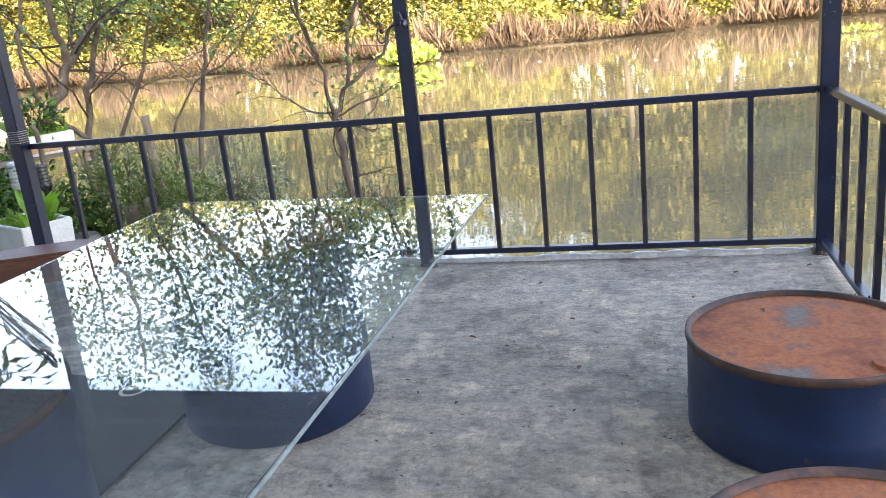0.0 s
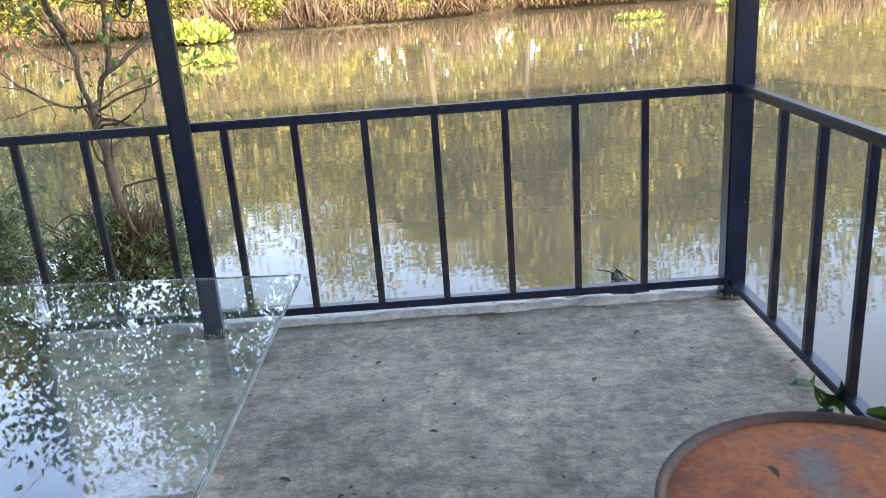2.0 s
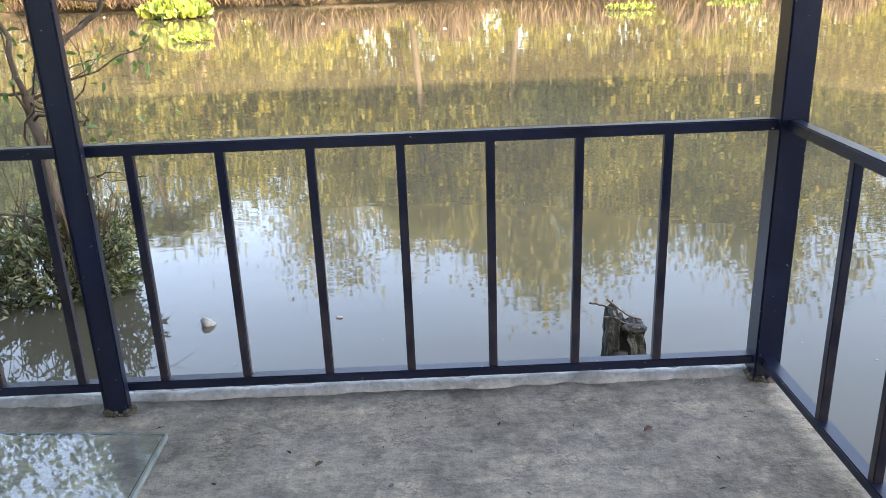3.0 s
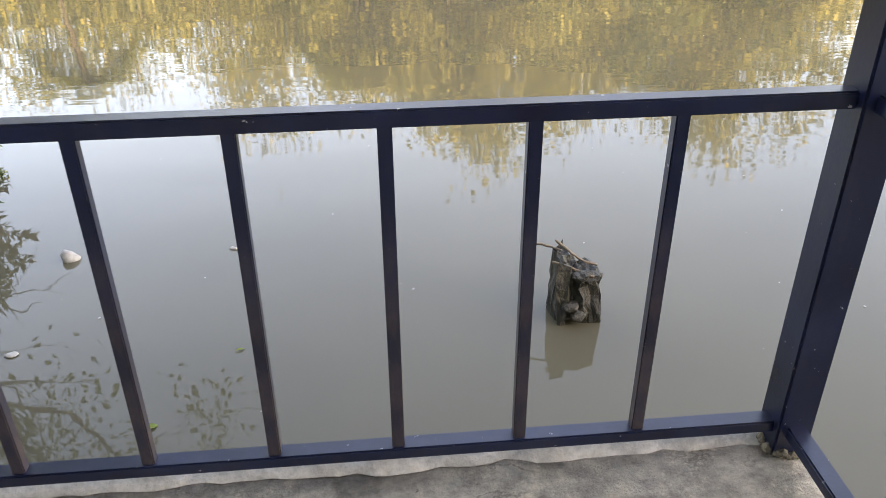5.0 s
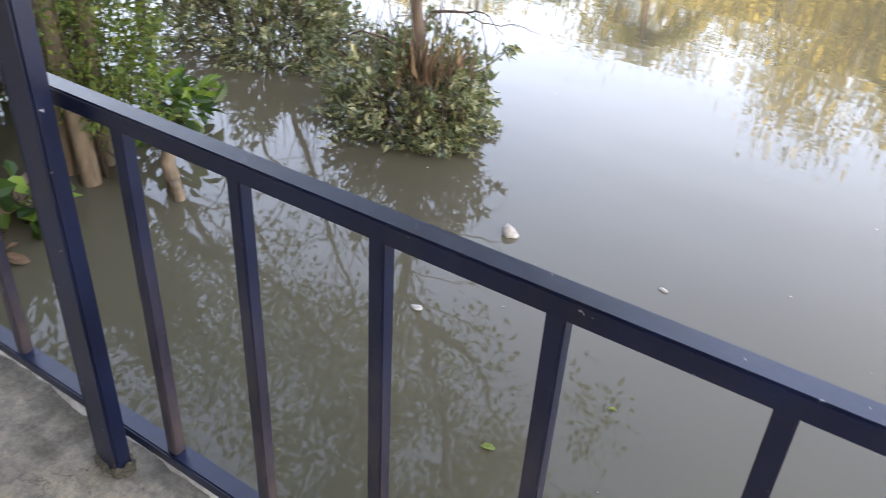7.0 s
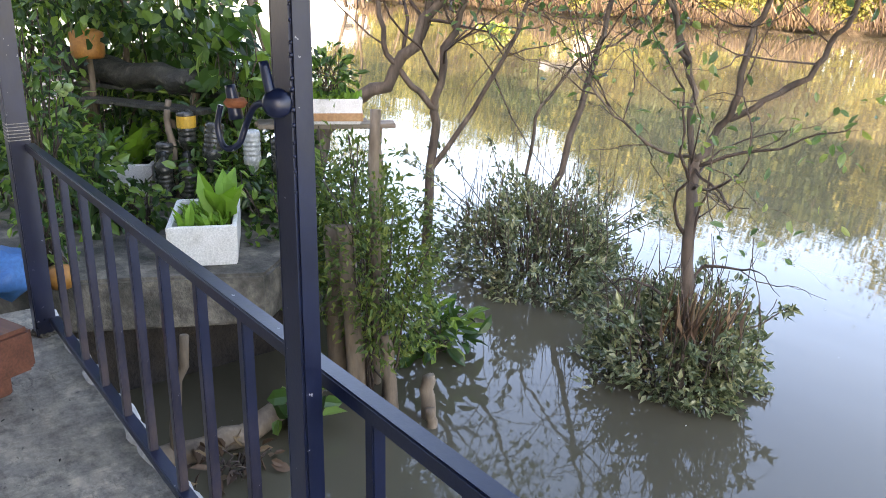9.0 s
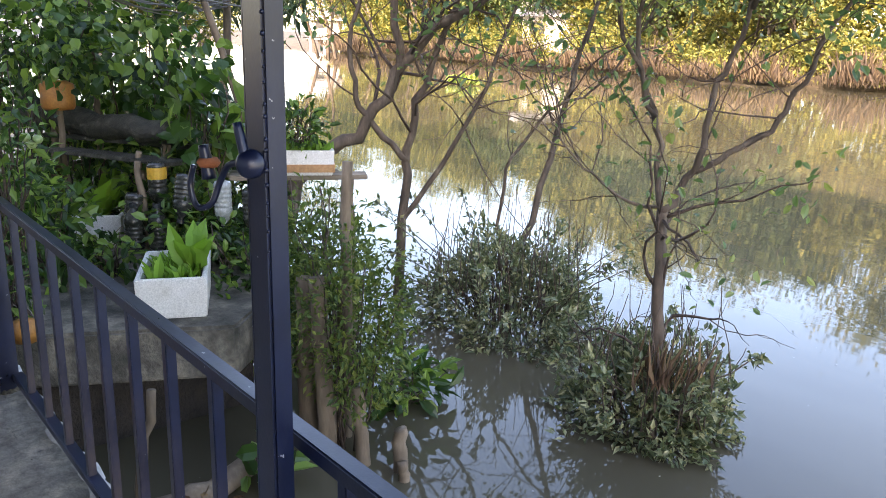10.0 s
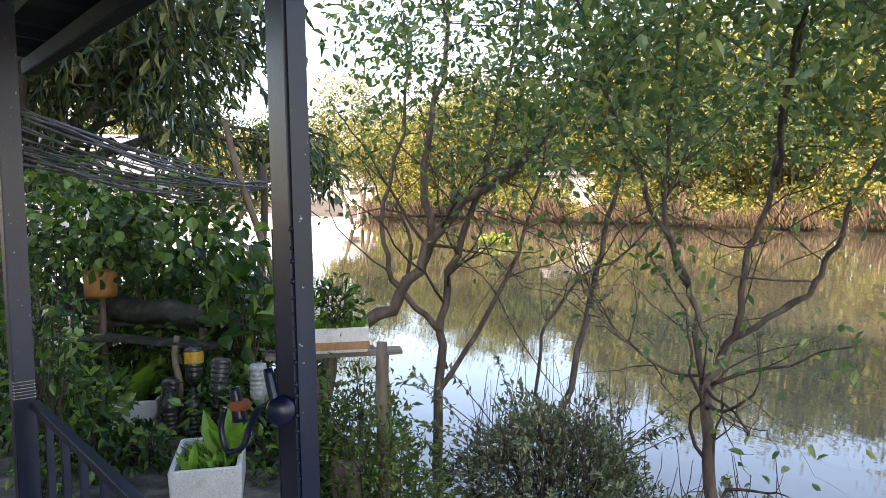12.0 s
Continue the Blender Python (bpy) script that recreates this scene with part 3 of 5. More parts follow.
# flat near-black sheet with a pale ring, on the floor below the glass
mat = thing("dark_mat", (-1.8, 1.8, 0.0), "flat dark sheet lying under the glass table", "mat")
bm = bmesh.new()
top = [bm.verts.new((x, y, 0.013)) for x, y in ((-1.46, 2.02), (-1.60, 2.16), (-2.15, 2.20), (-2.20, 1.25), (-1.46, 1.20))]
bm.faces.new(list(reversed(top)))
low = bmesh.ops.extrude_face_region(bm, geom=bm.faces[:])
for v in low["geom"]:
    if isinstance(v, bmesh.types.BMVert):
        v.co.z = 0.003
bmesh.ops.recalc_face_normals(bm, faces=bm.faces)
part("sheet", bm, MAT_DARK, mat)
part("ring_stain", turned([(0.036, 0.0), (0.037, 0.0012), (0.047, 0.0012), (0.048, 0.0)], (-1.74, 2.08, 0.0132), 40), PLASTER, mat, "pale round water mark")

# ---- plants of the river ----
def far_tree(name, seed, height, leaf_mat, n, label, loose=1.0):
    rng = np.random.default_rng(seed)
    t = thing(name, (0, 0, 0), label, "tree", "trees on the far bank")
    paths, tips = [], []
    for _ in range(3):
        grow(paths, tips, (rng.normal(0, 0.3), rng.normal(0, 0.3), -0.3), (rng.normal(0, 0.25), rng.normal(0, 0.25), 1), height * 0.42, 0.13, 3, rng, 0.6, 3, 0.13, 0.05)
    stems("trunk", paths, BARK, t, 5)
    k = max(1, n // len(tips))
    at, ways = sprays(tips, k, 0.42 * loose, rng, 0.25)
    leaves("crown", at, ways, 0.20, 0.115, leaf_mat, t, "kite", tilt=0.7, rng=rng)
    return t


def palm(seed, height):
    rng = np.random.default_rng(seed)
    t = thing("palm", (0, 0, 0), "tall palm with long drooping fronds on the far bank", "palm tree", "palms on the far bank")
    pts, d = wander((0, 0, -0.2), (0.1, 0, 1), height, 9, 0.03, 0.02, rng)
    stems("trunk", [(pts, [0.16 - 0.007 * i for i in range(10)])], PALM_BARK, t, 8)
    ribs, at, ways = [], [], []
    for k in range(20):
        a, up = rng.uniform(0, 6.28), rng.uniform(-0.1, 1.0)
        p, d = np.array(pts[-1]), np.array((math.cos(a), math.sin(a), up))
        line = [p.copy()]
        for i in range(9):
            d = d / np.linalg.norm(d) + np.array((0, 0, -0.16))
            p = p + d * 0.3
            line.append(p.copy())
            side = np.cross(d, (0, 0, 1))
            side /= np.linalg.norm(side)
            for s in (-1, 1):
                for j in range(3):
                    at.append(p - d * 0.1 * j)
                    ways.append(side * s + d * 0.5 + np.array((0, 0, -0.55)))
        ribs.append((line, [0.025 - 0.0023 * i for i in range(10)]))
    stems("ribs", ribs, LEAF_PALM, t, 4)
    leaves("fronds", at, ways, 0.62, 0.075, LEAF_PALM, t, "kite", tilt=0.2, rng=rng)
    return t


kinds = [far_tree("tree", 11, 9.0, LEAF_FAR, 15000, "tall sunlit yellow-green tree on the far bank"),
         far_tree("tree", 12, 7.5, LEAF_FAR_DEEP, 15000, "dense dark green tree on the far bank"),
         far_tree("tree", 13, 10.0, LEAF_FAR, 10500, "tall loose sunlit tree on the far bank", 1.3),
         far_tree("tree", 14, 6.0, LEAF_FAR, 9500, "low spreading sunlit tree on the far bank")]
rng = np.random.default_rng(5)
places = []
x = -62.0
while x < 36:
    bank = 33.5 + 0.035 * max(0, -x - 14) ** 1.3
    places.append((x, bank + rng.uniform(1.0, 3.5), rng.uniform(1.05, 1.4) * (0.38 if x > 21 else 0.85 if x < -13 else 1.0)))
    if rng.uniform() < 1.0:
        places.append((x + rng.uniform(-1, 1), bank + rng.uniform(5, 10), rng.uniform(1.2, 1.6) * (0.35 if x > 21 else 0.8 if x < -13 else 1.0)))
    x += rng.uniform(2.0, 3.4)
for i, (x, y, s) in enumerate(places):
    m = pose(x * FAR, y * FAR, -0.2, 0, 0, rng.uniform(0, 360)) @ Matrix.Scale(s * FAR, 4)
    src = kinds[int(rng.integers(0, 4))]
    if i < 4:
        src = kinds[i]
        src.matrix_basis = m
    else:
        o = copy_thing(src, m)
        o.matrix_basis = m
p = palm(31, 8.6)
p.matrix_basis = pose(-0.6 * FAR, 33.8 * FAR, -0.2) @ Matrix.Scale(FAR, 4)
for x, y, s in ((3.6, 34.6, 0.92), (-11.5, 34.0, 0.98), (-31, 40, 0.6), (12.5, 35, 0.8)):
    m = pose(x * FAR, y * FAR, -0.2, 0, 0, x * 40) @ Matrix.Scale(s * FAR, 4)
    copy_thing(p, m).matrix_basis = m

rng = np.random.default_rng(9)
n = 16000
xs = rng.uniform(-60, 38, n)
ys = 32.2 + 0.035 * np.maximum(0, -xs - 14) ** 1.3 + np.abs(rng.normal(0, 0.9, n)) + 0.8 * np.sin(xs * 0.4)
hump = 0.75 + 0.55 * np.sin(xs * 1.7) * np.sin(xs * 0.37 + 1)
at = np.stack([xs, ys, np.full(n, -0.75) + rng.uniform(0, 0.3, n)], 1)
ways = np.stack([rng.normal(0, 0.35, n), rng.normal(-0.12, 0.3, n), np.ones(n)], 1)
at[:, :2] *= FAR
tagged(leaves("reeds", at, ways, 1.3 * hump, 0.06, REED, None, "kite", up=(0, -1, 0), tilt=0.6, rng=rng), "dry brown reeds and roots along the far waterline", "reeds", kind="stuff")
n = 60000
xs = rng.uniform(-60, 38, n)
hump = np.clip(1.4 + 1.2 * np.sin(xs * 0.9) * np.sin(xs * 0.23 + 2) + 0.4 * np.sin(xs * 3.1), 0.3, 3.2)
ys = 32.6 + 0.035 * np.maximum(0, -xs - 14) ** 1.3 + np.abs(rng.normal(0, 1.0, n)) + 0.8 * np.sin(xs * 0.4)
at = np.stack([xs, ys, -0.55 + hump * rng.uniform(0, 1, n) ** 0.8], 1)
ways = np.stack([rng.normal(0, 0.8, n), rng.normal(-0.4, 0.6, n), rng.normal(0.2, 0.6, n)], 1)
at[:, :2] *= FAR
at[:, 2] = -0.55 + (at[:, 2] + 0.55) * FAR
tagged(leaves("bank_scrub", at, ways, 0.22, 0.11, LEAF_FAR, None, "kite", tilt=0.7, rng=rng), "tangled sunlit scrub along the far bank", "shrubs", kind="stuff")


n = 240000
xs = rng.uniform(-62, 40, n)
hump = np.clip(6.2 + 1.6 * np.sin(xs * 0.5) * np.sin(xs * 0.17 + 1) + 0.5 * np.sin(xs * 2.3), 1.5, 8.0) * np.where(xs > 21, 0.35, np.where(xs < -13, 0.8, 1.0))
ys = 35.0 + 0.035 * np.maximum(0, -xs - 14) ** 1.3 + np.abs(rng.normal(0, 1.0, n))
at = np.stack([xs, ys, -0.3 + hump * rng.uniform(0, 1, n) ** 0.85], 1)
ways = np.stack([rng.normal(0, 0.8, n), rng.normal(-0.4, 0.6, n), rng.normal(0.1, 0.6, n)], 1)
at[:, :2] *= FAR
at[:, 2] = -0.3 + (at[:, 2] + 0.3) * FAR
tagged(leaves("bank_thicket", at, ways, 0.28, 0.16, LEAF_FAR, None, "kite", tilt=0.7, rng=rng), "dense green thicket behind the far bank", "shrubs", kind="stuff")


# ---- near trees in the water ----
def dome_bush(name, x, y, rx, ry, h, n, seed, label, leaf=0.053):
    rng = np.random.default_rng(seed)
    b = thing(name, (x, y, WATER_Z), label, "bush", "mangrove bushes in the water")
    paths = []
    for k in range(60):
        a, q = rng.uniform(0, 6.28), math.sqrt(rng.uniform(0, 1))
        foot = (x + 0.35 * rx * q * math.cos(a), y + 0.35 * ry * q * math.sin(a), WATER_Z - 0.1)
        end = (x + 0.85 * rx * q * math.cos(a), y + 0.85 * ry * q * math.sin(a), WATER_Z + h * math.sqrt(1 - 0.7 * q * q) * rng.uniform(0.8, 1.15))
        mid = ((foot[0] + end[0]) / 2, (foot[1] + end[1]) / 2, foot[2] + (end[2] - foot[2]) * 0.6)
        paths.append(limb((foot, mid, end), 0.008, 0.003, rng, 3, 0.01))
    shoots = []
    for k in range(16):
        a, lift = rng.uniform(0, 6.28), rng.uniform(0.1, 0.95)
        foot = np.array((x + 0.6 * rx * math.cos(a), y + 0.6 * ry * math.sin(a), WATER_Z + 0.12 + 0.5 * h * lift))
        out = np.array((math.cos(a), math.sin(a), 0.35 + 0.6 * lift))
        pts, r = limb((foot, foot + out * 0.24 * rx / 0.5, foot + out * rng.uniform(0.30, 0.40) * rx / 0.5 + (0, 0, -0.03)), 0.005, 0.002, rng, 5, 0.005)
        paths.append((pts, r))
        shoots += [(pts[i], pts[i] - pts[i - 1]) for i in range(4, len(pts))]
    for k in range(64):
        a, q = rng.uniform(0, 6.28), math.sqrt(rng.uniform(0, 1)) * 0.95
        foot = np.array((x + rx * q * math.cos(a), y + ry * q * math.sin(a), WATER_Z + h * 0.4))
        paths.append(limb((foot, foot + (rng.normal(0, 0.02), rng.normal(0, 0.02), h * 0.5), foot + (rng.normal(0, 0.05), rng.normal(0, 0.05), h * rng.uniform(0.6, 1.35))), 0.004, 0.002, rng, 3, 0.006))
    stems("stem_tangle", paths, TWIG, b, 5)
    u = rng.normal(0, 1, (n, 3))
    u = unit(u)
    u[:, 2] = np.abs(u[:, 2]) * 1.1 - 0.18
    rad = rng.uniform(0.55, 1.05, n) ** 0.6
    lump = 1 + 0.24 * np.sin(u[:, 0] * 7 + seed) * np.sin(u[:, 1] * 6 + 1) + 0.18 * np.sin(u[:, 2] * 9 + u[:, 0] * 11)
    at = np.stack([x + u[:, 0] * rx * rad * lump, y + u[:, 1] * ry * rad * lump, WATER_Z + 0.1 + np.maximum(u[:, 2], -0.05) * h * rad * lump], 1)
    ways = u * 0.7 + rng.normal(0, 0.55, (n, 3)) + np.array((0, 0, 0.25))
    at2, ways2 = sprays(shoots, 5, 0.012, rng)
    leaves("foliage", np.concatenate([at, at2]), np.concatenate([ways, ways2]), leaf, leaf * 0.42, LEAF_MANGROVE, b, "lance", tilt=0.8, rng=rng)
    return b


dome_bush("mangrove_bush", -2.44, 6.35, 0.45, 0.40, 0.45, 4700, 41, "low grey-green mangrove bush standing in the water round a thin tree")
dome_bush("mangrove_bush", -4.05, 6.85, 0.76, 0.60, 0.58, 7600, 42, "wide grey-green mangrove bush standing in the water")


rng = np.random.default_rng(43)
n = 60
at = np.stack([-2.32 + rng.normal(0, 0.09, n), 6.18 + rng.normal(0, 0.07, n), np.full(n, -0.42)], 1)
ways = np.stack([rng.normal(0, 0.25, n), rng.normal(0, 0.25, n), np.ones(n)], 1)
tagged(leaves("dead_grass", at, ways, 0.24, 0.0035, DEAD_LEAF, None, "lance", up=(0, -1, 0), tilt=0.5, rng=rng), "tuft of dry brown grass in the mangrove bush", "grass", kind="stuff")


def river_tree(name, limbs, seed, label, n_each=5, reach=0.09, leaf=0.075, twig_len=0.55, level=1, sparse=1.0, start=0.35):
    rng = np.random.default_rng(seed)
    first = limbs[0][0][0]
    t = thing(name, first, label, "tree", "thin trees in the water")
    paths, twigs, tips = [], [], []
    for pts, r0, r1 in limbs:
        p, r = limb(pts, r0, r1, rng, 5, 0.014)
        paths.append((p, r))
        m = len(p)
        for i in range(int(m * start), m):
            for _ in range(2):
                if rng.uniform() < sparse * (0.35 + 0.65 * i / m):
                    w = (p[i] - p[i - 1])
                    w = w / max(np.linalg.norm(w), 1e-6) * 0.5 + rng.normal(0, 0.75, 3)
                    grow(twigs, tips, p[i], w, twig_len * rng.uniform(0.6, 1.3), max(0.004, r[i] * 0.35), level, rng, 0.7, 2, 0.2, 0.03)
    stems("trunk", paths, BARK, t, 8)
    tagged(stems("twig_tangle", twigs, TWIG, t, 4), kind="stuff")
    keep = [q for q in tips if q[0][2] > 0.25 and rng.uniform() < (0.05 if q[0][2] < 1.45 else (0.5 if q[0][2] < 1.9 else 1.0))]
    at, ways = sprays(keep, n_each, reach, rng, 0.1)
    leaves("crown", at, ways, leaf, leaf * 0.55, LEAF_TREE, t, "oval", tilt=0.8, rng=rng)
    return t


river_tree("slender_tree", [
    (((-2.36, 6.24, -0.8), (-2.40, 6.27, -0.1), (-2.44, 6.29, 0.40)), 0.034, 0.028),
    (((-2.44, 6.29, 0.38), (-2.50, 6.25, 0.80), (-2.59, 6.18, 1.23), (-2.55, 6.21, 1.75), (-2.5, 6.26, 2.5)), 0.017, 0.006),
    (((-2.44, 6.29, 0.38), (-2.33, 6.37, 0.61), (-2.29, 6.39, 0.95), (-2.19, 6.45, 1.32), (-2.08, 6.5, 2.0), (-1.95, 6.6, 2.8)), 0.020, 0.006),
    (((-2.33, 6.37, 0.60), (-2.10, 6.5, 0.78), (-1.98, 6.56, 1.0), (-1.86, 6.6, 1.3), (-1.65, 6.7, 1.7), (-1.3, 6.8, 2.2)), 0.016, 0.006),
    (((-2.18, 6.46, 1.35), (-1.9, 6.1, 1.85), (-1.6, 5.75, 2.05), (-1.4, 5.5, 2.15)), 0.014, 0.005),
    (((-2.5, 6.25, 0.85), (-2.6, 5.9, 1.5), (-2.6, 5.6, 2.1), (-2.5, 5.3, 2.5)), 0.012, 0.005),
    (((-2.44, 6.29, 0.40), (-2.55, 6.22, 0.42), (-2.76, 6.05, 0.58), (-2.9, 5.95, 0.8)), 0.010, 0.004)],
    51, "slender forked tree with sparse oval leaves, growing out of a bush", 13, 0.11, 0.056, 0.5, 2, 0.75, 0.2)
river_tree("slender_tree", [
    (((-4.97, 6.5, -0.9), (-4.95, 6.55, 0.0), (-4.90, 6.6, 0.6), (-4.78, 6.77, 1.22), (-4.63, 6.95, 2.0), (-4.5, 7.1, 3.0)), 0.042, 0.010),
    (((-4.93, 6.57, 0.3), (-5.1, 6.3, 0.62), (-5.17, 6.2, 1.08), (-5.08, 6.37, 1.9), (-5.1, 6.4, 2.6)), 0.026, 0.008),
    (((-4.95, 6.5, -0.2), (-4.7, 6.8, 0.4), (-4.45, 7.05, 1.2), (-4.3, 7.2, 2.2)), 0.024, 0.007)],
    52, "slender many-stemmed tree with oval leaves standing in the river", 14, 0.14, 0.058, 0.7, 1, 0.8, 0.35)
river_tree("leaning_tree", [
    (((-5.55, 5.7, -0.8), (-5.45, 5.85, 0.0), (-5.32, 5.99, 0.31), (-5.13, 6.29, 0.55), (-4.89, 6.63, 1.14), (-4.49, 7.09, 1.6), (-4.0, 7.5, 2.5)), 0.075, 0.018),
    (((-4.98, 6.5, 0.95), (-5.0, 6.45, 1.5), (-4.9, 6.6, 2.3), (-4.95, 6.6, 3.1)), 0.035, 0.01)],
    53, "leaning brown tree trunk with spreading leafy crown over the water", 14, 0.14, 0.058, 0.8, 1, 0.8, 0.5)
river_tree("slender_tree", [
    (((-4.30, 7.0, -0.7), (-4.21, 7.37, 0.34), (-4.11, 7.46, 0.98), (-3.94, 7.61, 1.73), (-3.8, 7.7, 2.7)), 0.030, 0.008),
    (((-4.30, 7.0, -0.5), (-4.36, 7.05, 0.15), (-4.2, 7.2, 0.6), (-3.7, 7.4, 1.0), (-3.3, 7.5, 1.7)), 0.016, 0.005)],
    54, "thin leaning stems with oval leaves rising from a bush", 14, 0.14, 0.058, 0.7, 1, 0.8, 0.35)

for x, y, s, k in ((-24, -1, 1.0, 1), (-27, 4.5, 1.1, 0), (-33, 9, 1.1, 2), (-45, 16, 1.2, 0), (-52, 24, 1.2, 1), (-40, 6, 1.2, 1), (-21, 3.5, 0.7, 3), (-46, 31, 1.0, 2), (-30, 14.5, 0.75, 3)):
    m = pose(x, y, -0.3, 0, 0, x * 57) @ Matrix.Scale(s, 4)
    copy_thing(kinds[k], m).matrix_basis = m


# ---- houses along the river ----
def house(x, y, w, d, h, yaw, label, stilts=0, z=-0.2):
    hs = thing("house", (x, y, z), label, "house", "houses by the river")
    hs.matrix_basis = Matrix.Identity(4)
    part("wall", block(-w / 2, w / 2, -d / 2, d / 2, 0, h, 0.02), HOUSE_WHITE, hs)
    bm = bmesh.new()
    e = 0.6
    v = [bm.verts.new(p) for p in ((-w / 2 - e, -d / 2 - e, h), (w / 2 + e, -d / 2 - e, h), (w / 2 + e, d / 2 + e, h), (-w / 2 - e, d / 2 + e, h), (-w / 2 - e, 0, h + d * 0.28), (w / 2 + e, 0, h + d * 0.28))]
    for f in ((0, 1, 5, 4), (2, 3, 4, 5), (0, 4, 3), (1, 2, 5), (3, 2, 1, 0)):
        bm.faces.new([v[i] for i in f])
    bmesh.ops.recalc_face_normals(bm, faces=bm.faces)
    part("roof", bm, HOUSE_ROOF, hs)
    for i, wx in enumerate(np.linspace(-w / 2 + 1.1, w / 2 - 1.1, max(2, int(w / 3.4)))):
        if i == 1:
            dr = part("door", block(wx - 0.45, wx + 0.45, -d / 2 - 0.05, -d / 2 - 0.004, 0.02, 2.05, 0.01), PLANK, hs)
        else:
            wn = part("window", block(wx - 0.5, wx + 0.5, -d / 2 - 0.06, -d / 2 - 0.004, 0.9, 2.0, 0.01), PLANK, hs)
            part("pane", block(wx - 0.42, wx + 0.42, -d / 2 - 0.075, -d / 2 - 0.062, 0.98, 1.92), DARK_GAP, wn)
    for k in range(stilts):
        px = -w / 2 + 0.3 + (w - 0.6) * k / (stilts - 1)
        part("stilt", block(px - 0.1, px + 0.1, -d / 2 - 1.3, -d / 2 - 1.1, -1.6, 0.9), PLASTER, hs)
    if stilts:
        part("porch", block(-w / 2, w / 2, -d / 2 - 1.5, -d / 2, -0.12, 0.0), PLASTER, hs)
        part("porch_rail", block(-w / 2, w / 2, -d / 2 - 1.28, -d / 2 - 1.14, 0.8, 0.9), PLASTER, hs)
    hs.matrix_basis = pose(x, y, z, 0, 0, yaw)
    return hs


house(-72.0, 50.0, 9, 4, 1.7, 50, "white riverside house with a grey roof on stilts", 7, 0.35)
house(-38.0, 47.0, 9, 5, 2.3, 30, "white riverside house with a pale grey roof among trees", 0, 0.1)
house(-27.5, 8.2, 7, 5, 2.0, 78, "pale house behind the garden plants", 0, 0.0)


# ---- the neighbour's garden landing ----
def slab():
    s = thing("landing", (-4.6, 4.0, -0.1), "weathered mossy concrete landing slab over the water", "landing", kind="structure")
    bm = bmesh.new()
    ring = ((-3.93, 3.50), (-3.46, 4.42), (-3.75, 4.75), (-7.5, 6.2), (-9.0, 3.3), (-5.0, 3.0))
    lo = [bm.verts.new((x, y, -0.35)) for x, y in ring]
    hi = [bm.verts.new((x, y, -0.10)) for x, y in ring]
    bm.faces.new(hi)
    bm.faces.new(list(reversed(lo)))
    for k in range(6):
        bm.faces.new((lo[k], lo[(k + 1) % 6], hi[(k + 1) % 6], hi[k]))
    bmesh.ops.bevel(bm, geom=bm.edges, offset=0.015, segments=2, affect="EDGES")
    part("slab", bm, SLAB, s)
    # two added blocks, their near-black colour standing for the shaded void below the slab
    part("shade_fill", block(-8.9, -3.97, 3.05, 4.75, -1.9, -0.345), SOIL_SHADE, s, "added dark bank filling the shaded gap under the landing")
    part("side_wall", block(-4.5, -3.4, 2.7, 3.02, -1.9, -0.17), SOIL_SHADE, s, "added dark bank filling the shaded gap under the landing")


slab()


def foam_box(x, y, z, w, d, h, yaw, label, tape=False, crop=True, seed=1):
    b = thing("foam_box", (x, y, z), label, "box", "foam planter boxes")
    b.matrix_basis = Matrix.Identity(4)
    t = 0.025
    bm = bmesh.new()
    outer = [(-w / 2, -d / 2), (w / 2, -d / 2), (w / 2, d / 2), (-w / 2, d / 2)]
    inner = [(-w / 2 + t, -d / 2 + t), (w / 2 - t, -d / 2 + t), (w / 2 - t, d / 2 - t), (-w / 2 + t, d / 2 - t)]
    ob = [bm.verts.new((px * 0.95, py * 0.96, 0)) for px, py in outer]
    ot = [bm.verts.new((px, py, h)) for px, py in outer]
    it = [bm.verts.new((px, py, h)) for px, py in inner]
    ib = [bm.verts.new((px, py, h * 0.55)) for px, py in inner]
    bm.faces.new(list(reversed(ob)))
    for k in range(4):
        j = (k + 1) % 4
        bm.faces.new((ob[k], ob[j], ot[j], ot[k]))
        bm.faces.new((ot[k], ot[j], it[j], it[k]))
        bm.faces.new((it[k], it[j], ib[j], ib[k]))
    bm.faces.new(ib)
    bmesh.ops.bevel(bm, geom=bm.edges, offset=0.006, segments=2, affect="EDGES")
    part("body", bm, FOAM, b)
    part("soil", block(-w / 2 + t + 0.002, w / 2 - t - 0.002, -d / 2 + t + 0.002, d / 2 - t - 0.002, h * 0.56, h * 0.72, 0.006), SOIL_SHADE, b, "dark planting soil")
    if tape:
        part("tape", block(-w / 2 - 0.002, w / 2 + 0.002, -d / 2 - 0.002, d / 2 + 0.002, 0.02, h * 0.45), TAPE, b, "strip of brown packing tape")
    rng = np.random.default_rng(seed)
    if crop:
        n = 130
        at = np.stack([rng.uniform(-w / 2 + 0.05, w / 2 - 0.05, n), rng.uniform(-d / 2 + 0.05, d / 2 - 0.05, n), np.full(n, h * 0.7)], 1)
        ways = np.stack([rng.normal(0, 0.5, n), rng.normal(0, 0.5, n), np.ones(n)], 1)
        leaves("seedling_mat", at, ways, 0.09, 0.04, LEAF_LETTUCE, b, "oval", up=(0, -1, 0.3), tilt=0.7, rng=rng)
    b.matrix_basis = pose(x, y, z, 0, 0, yaw)
    return b


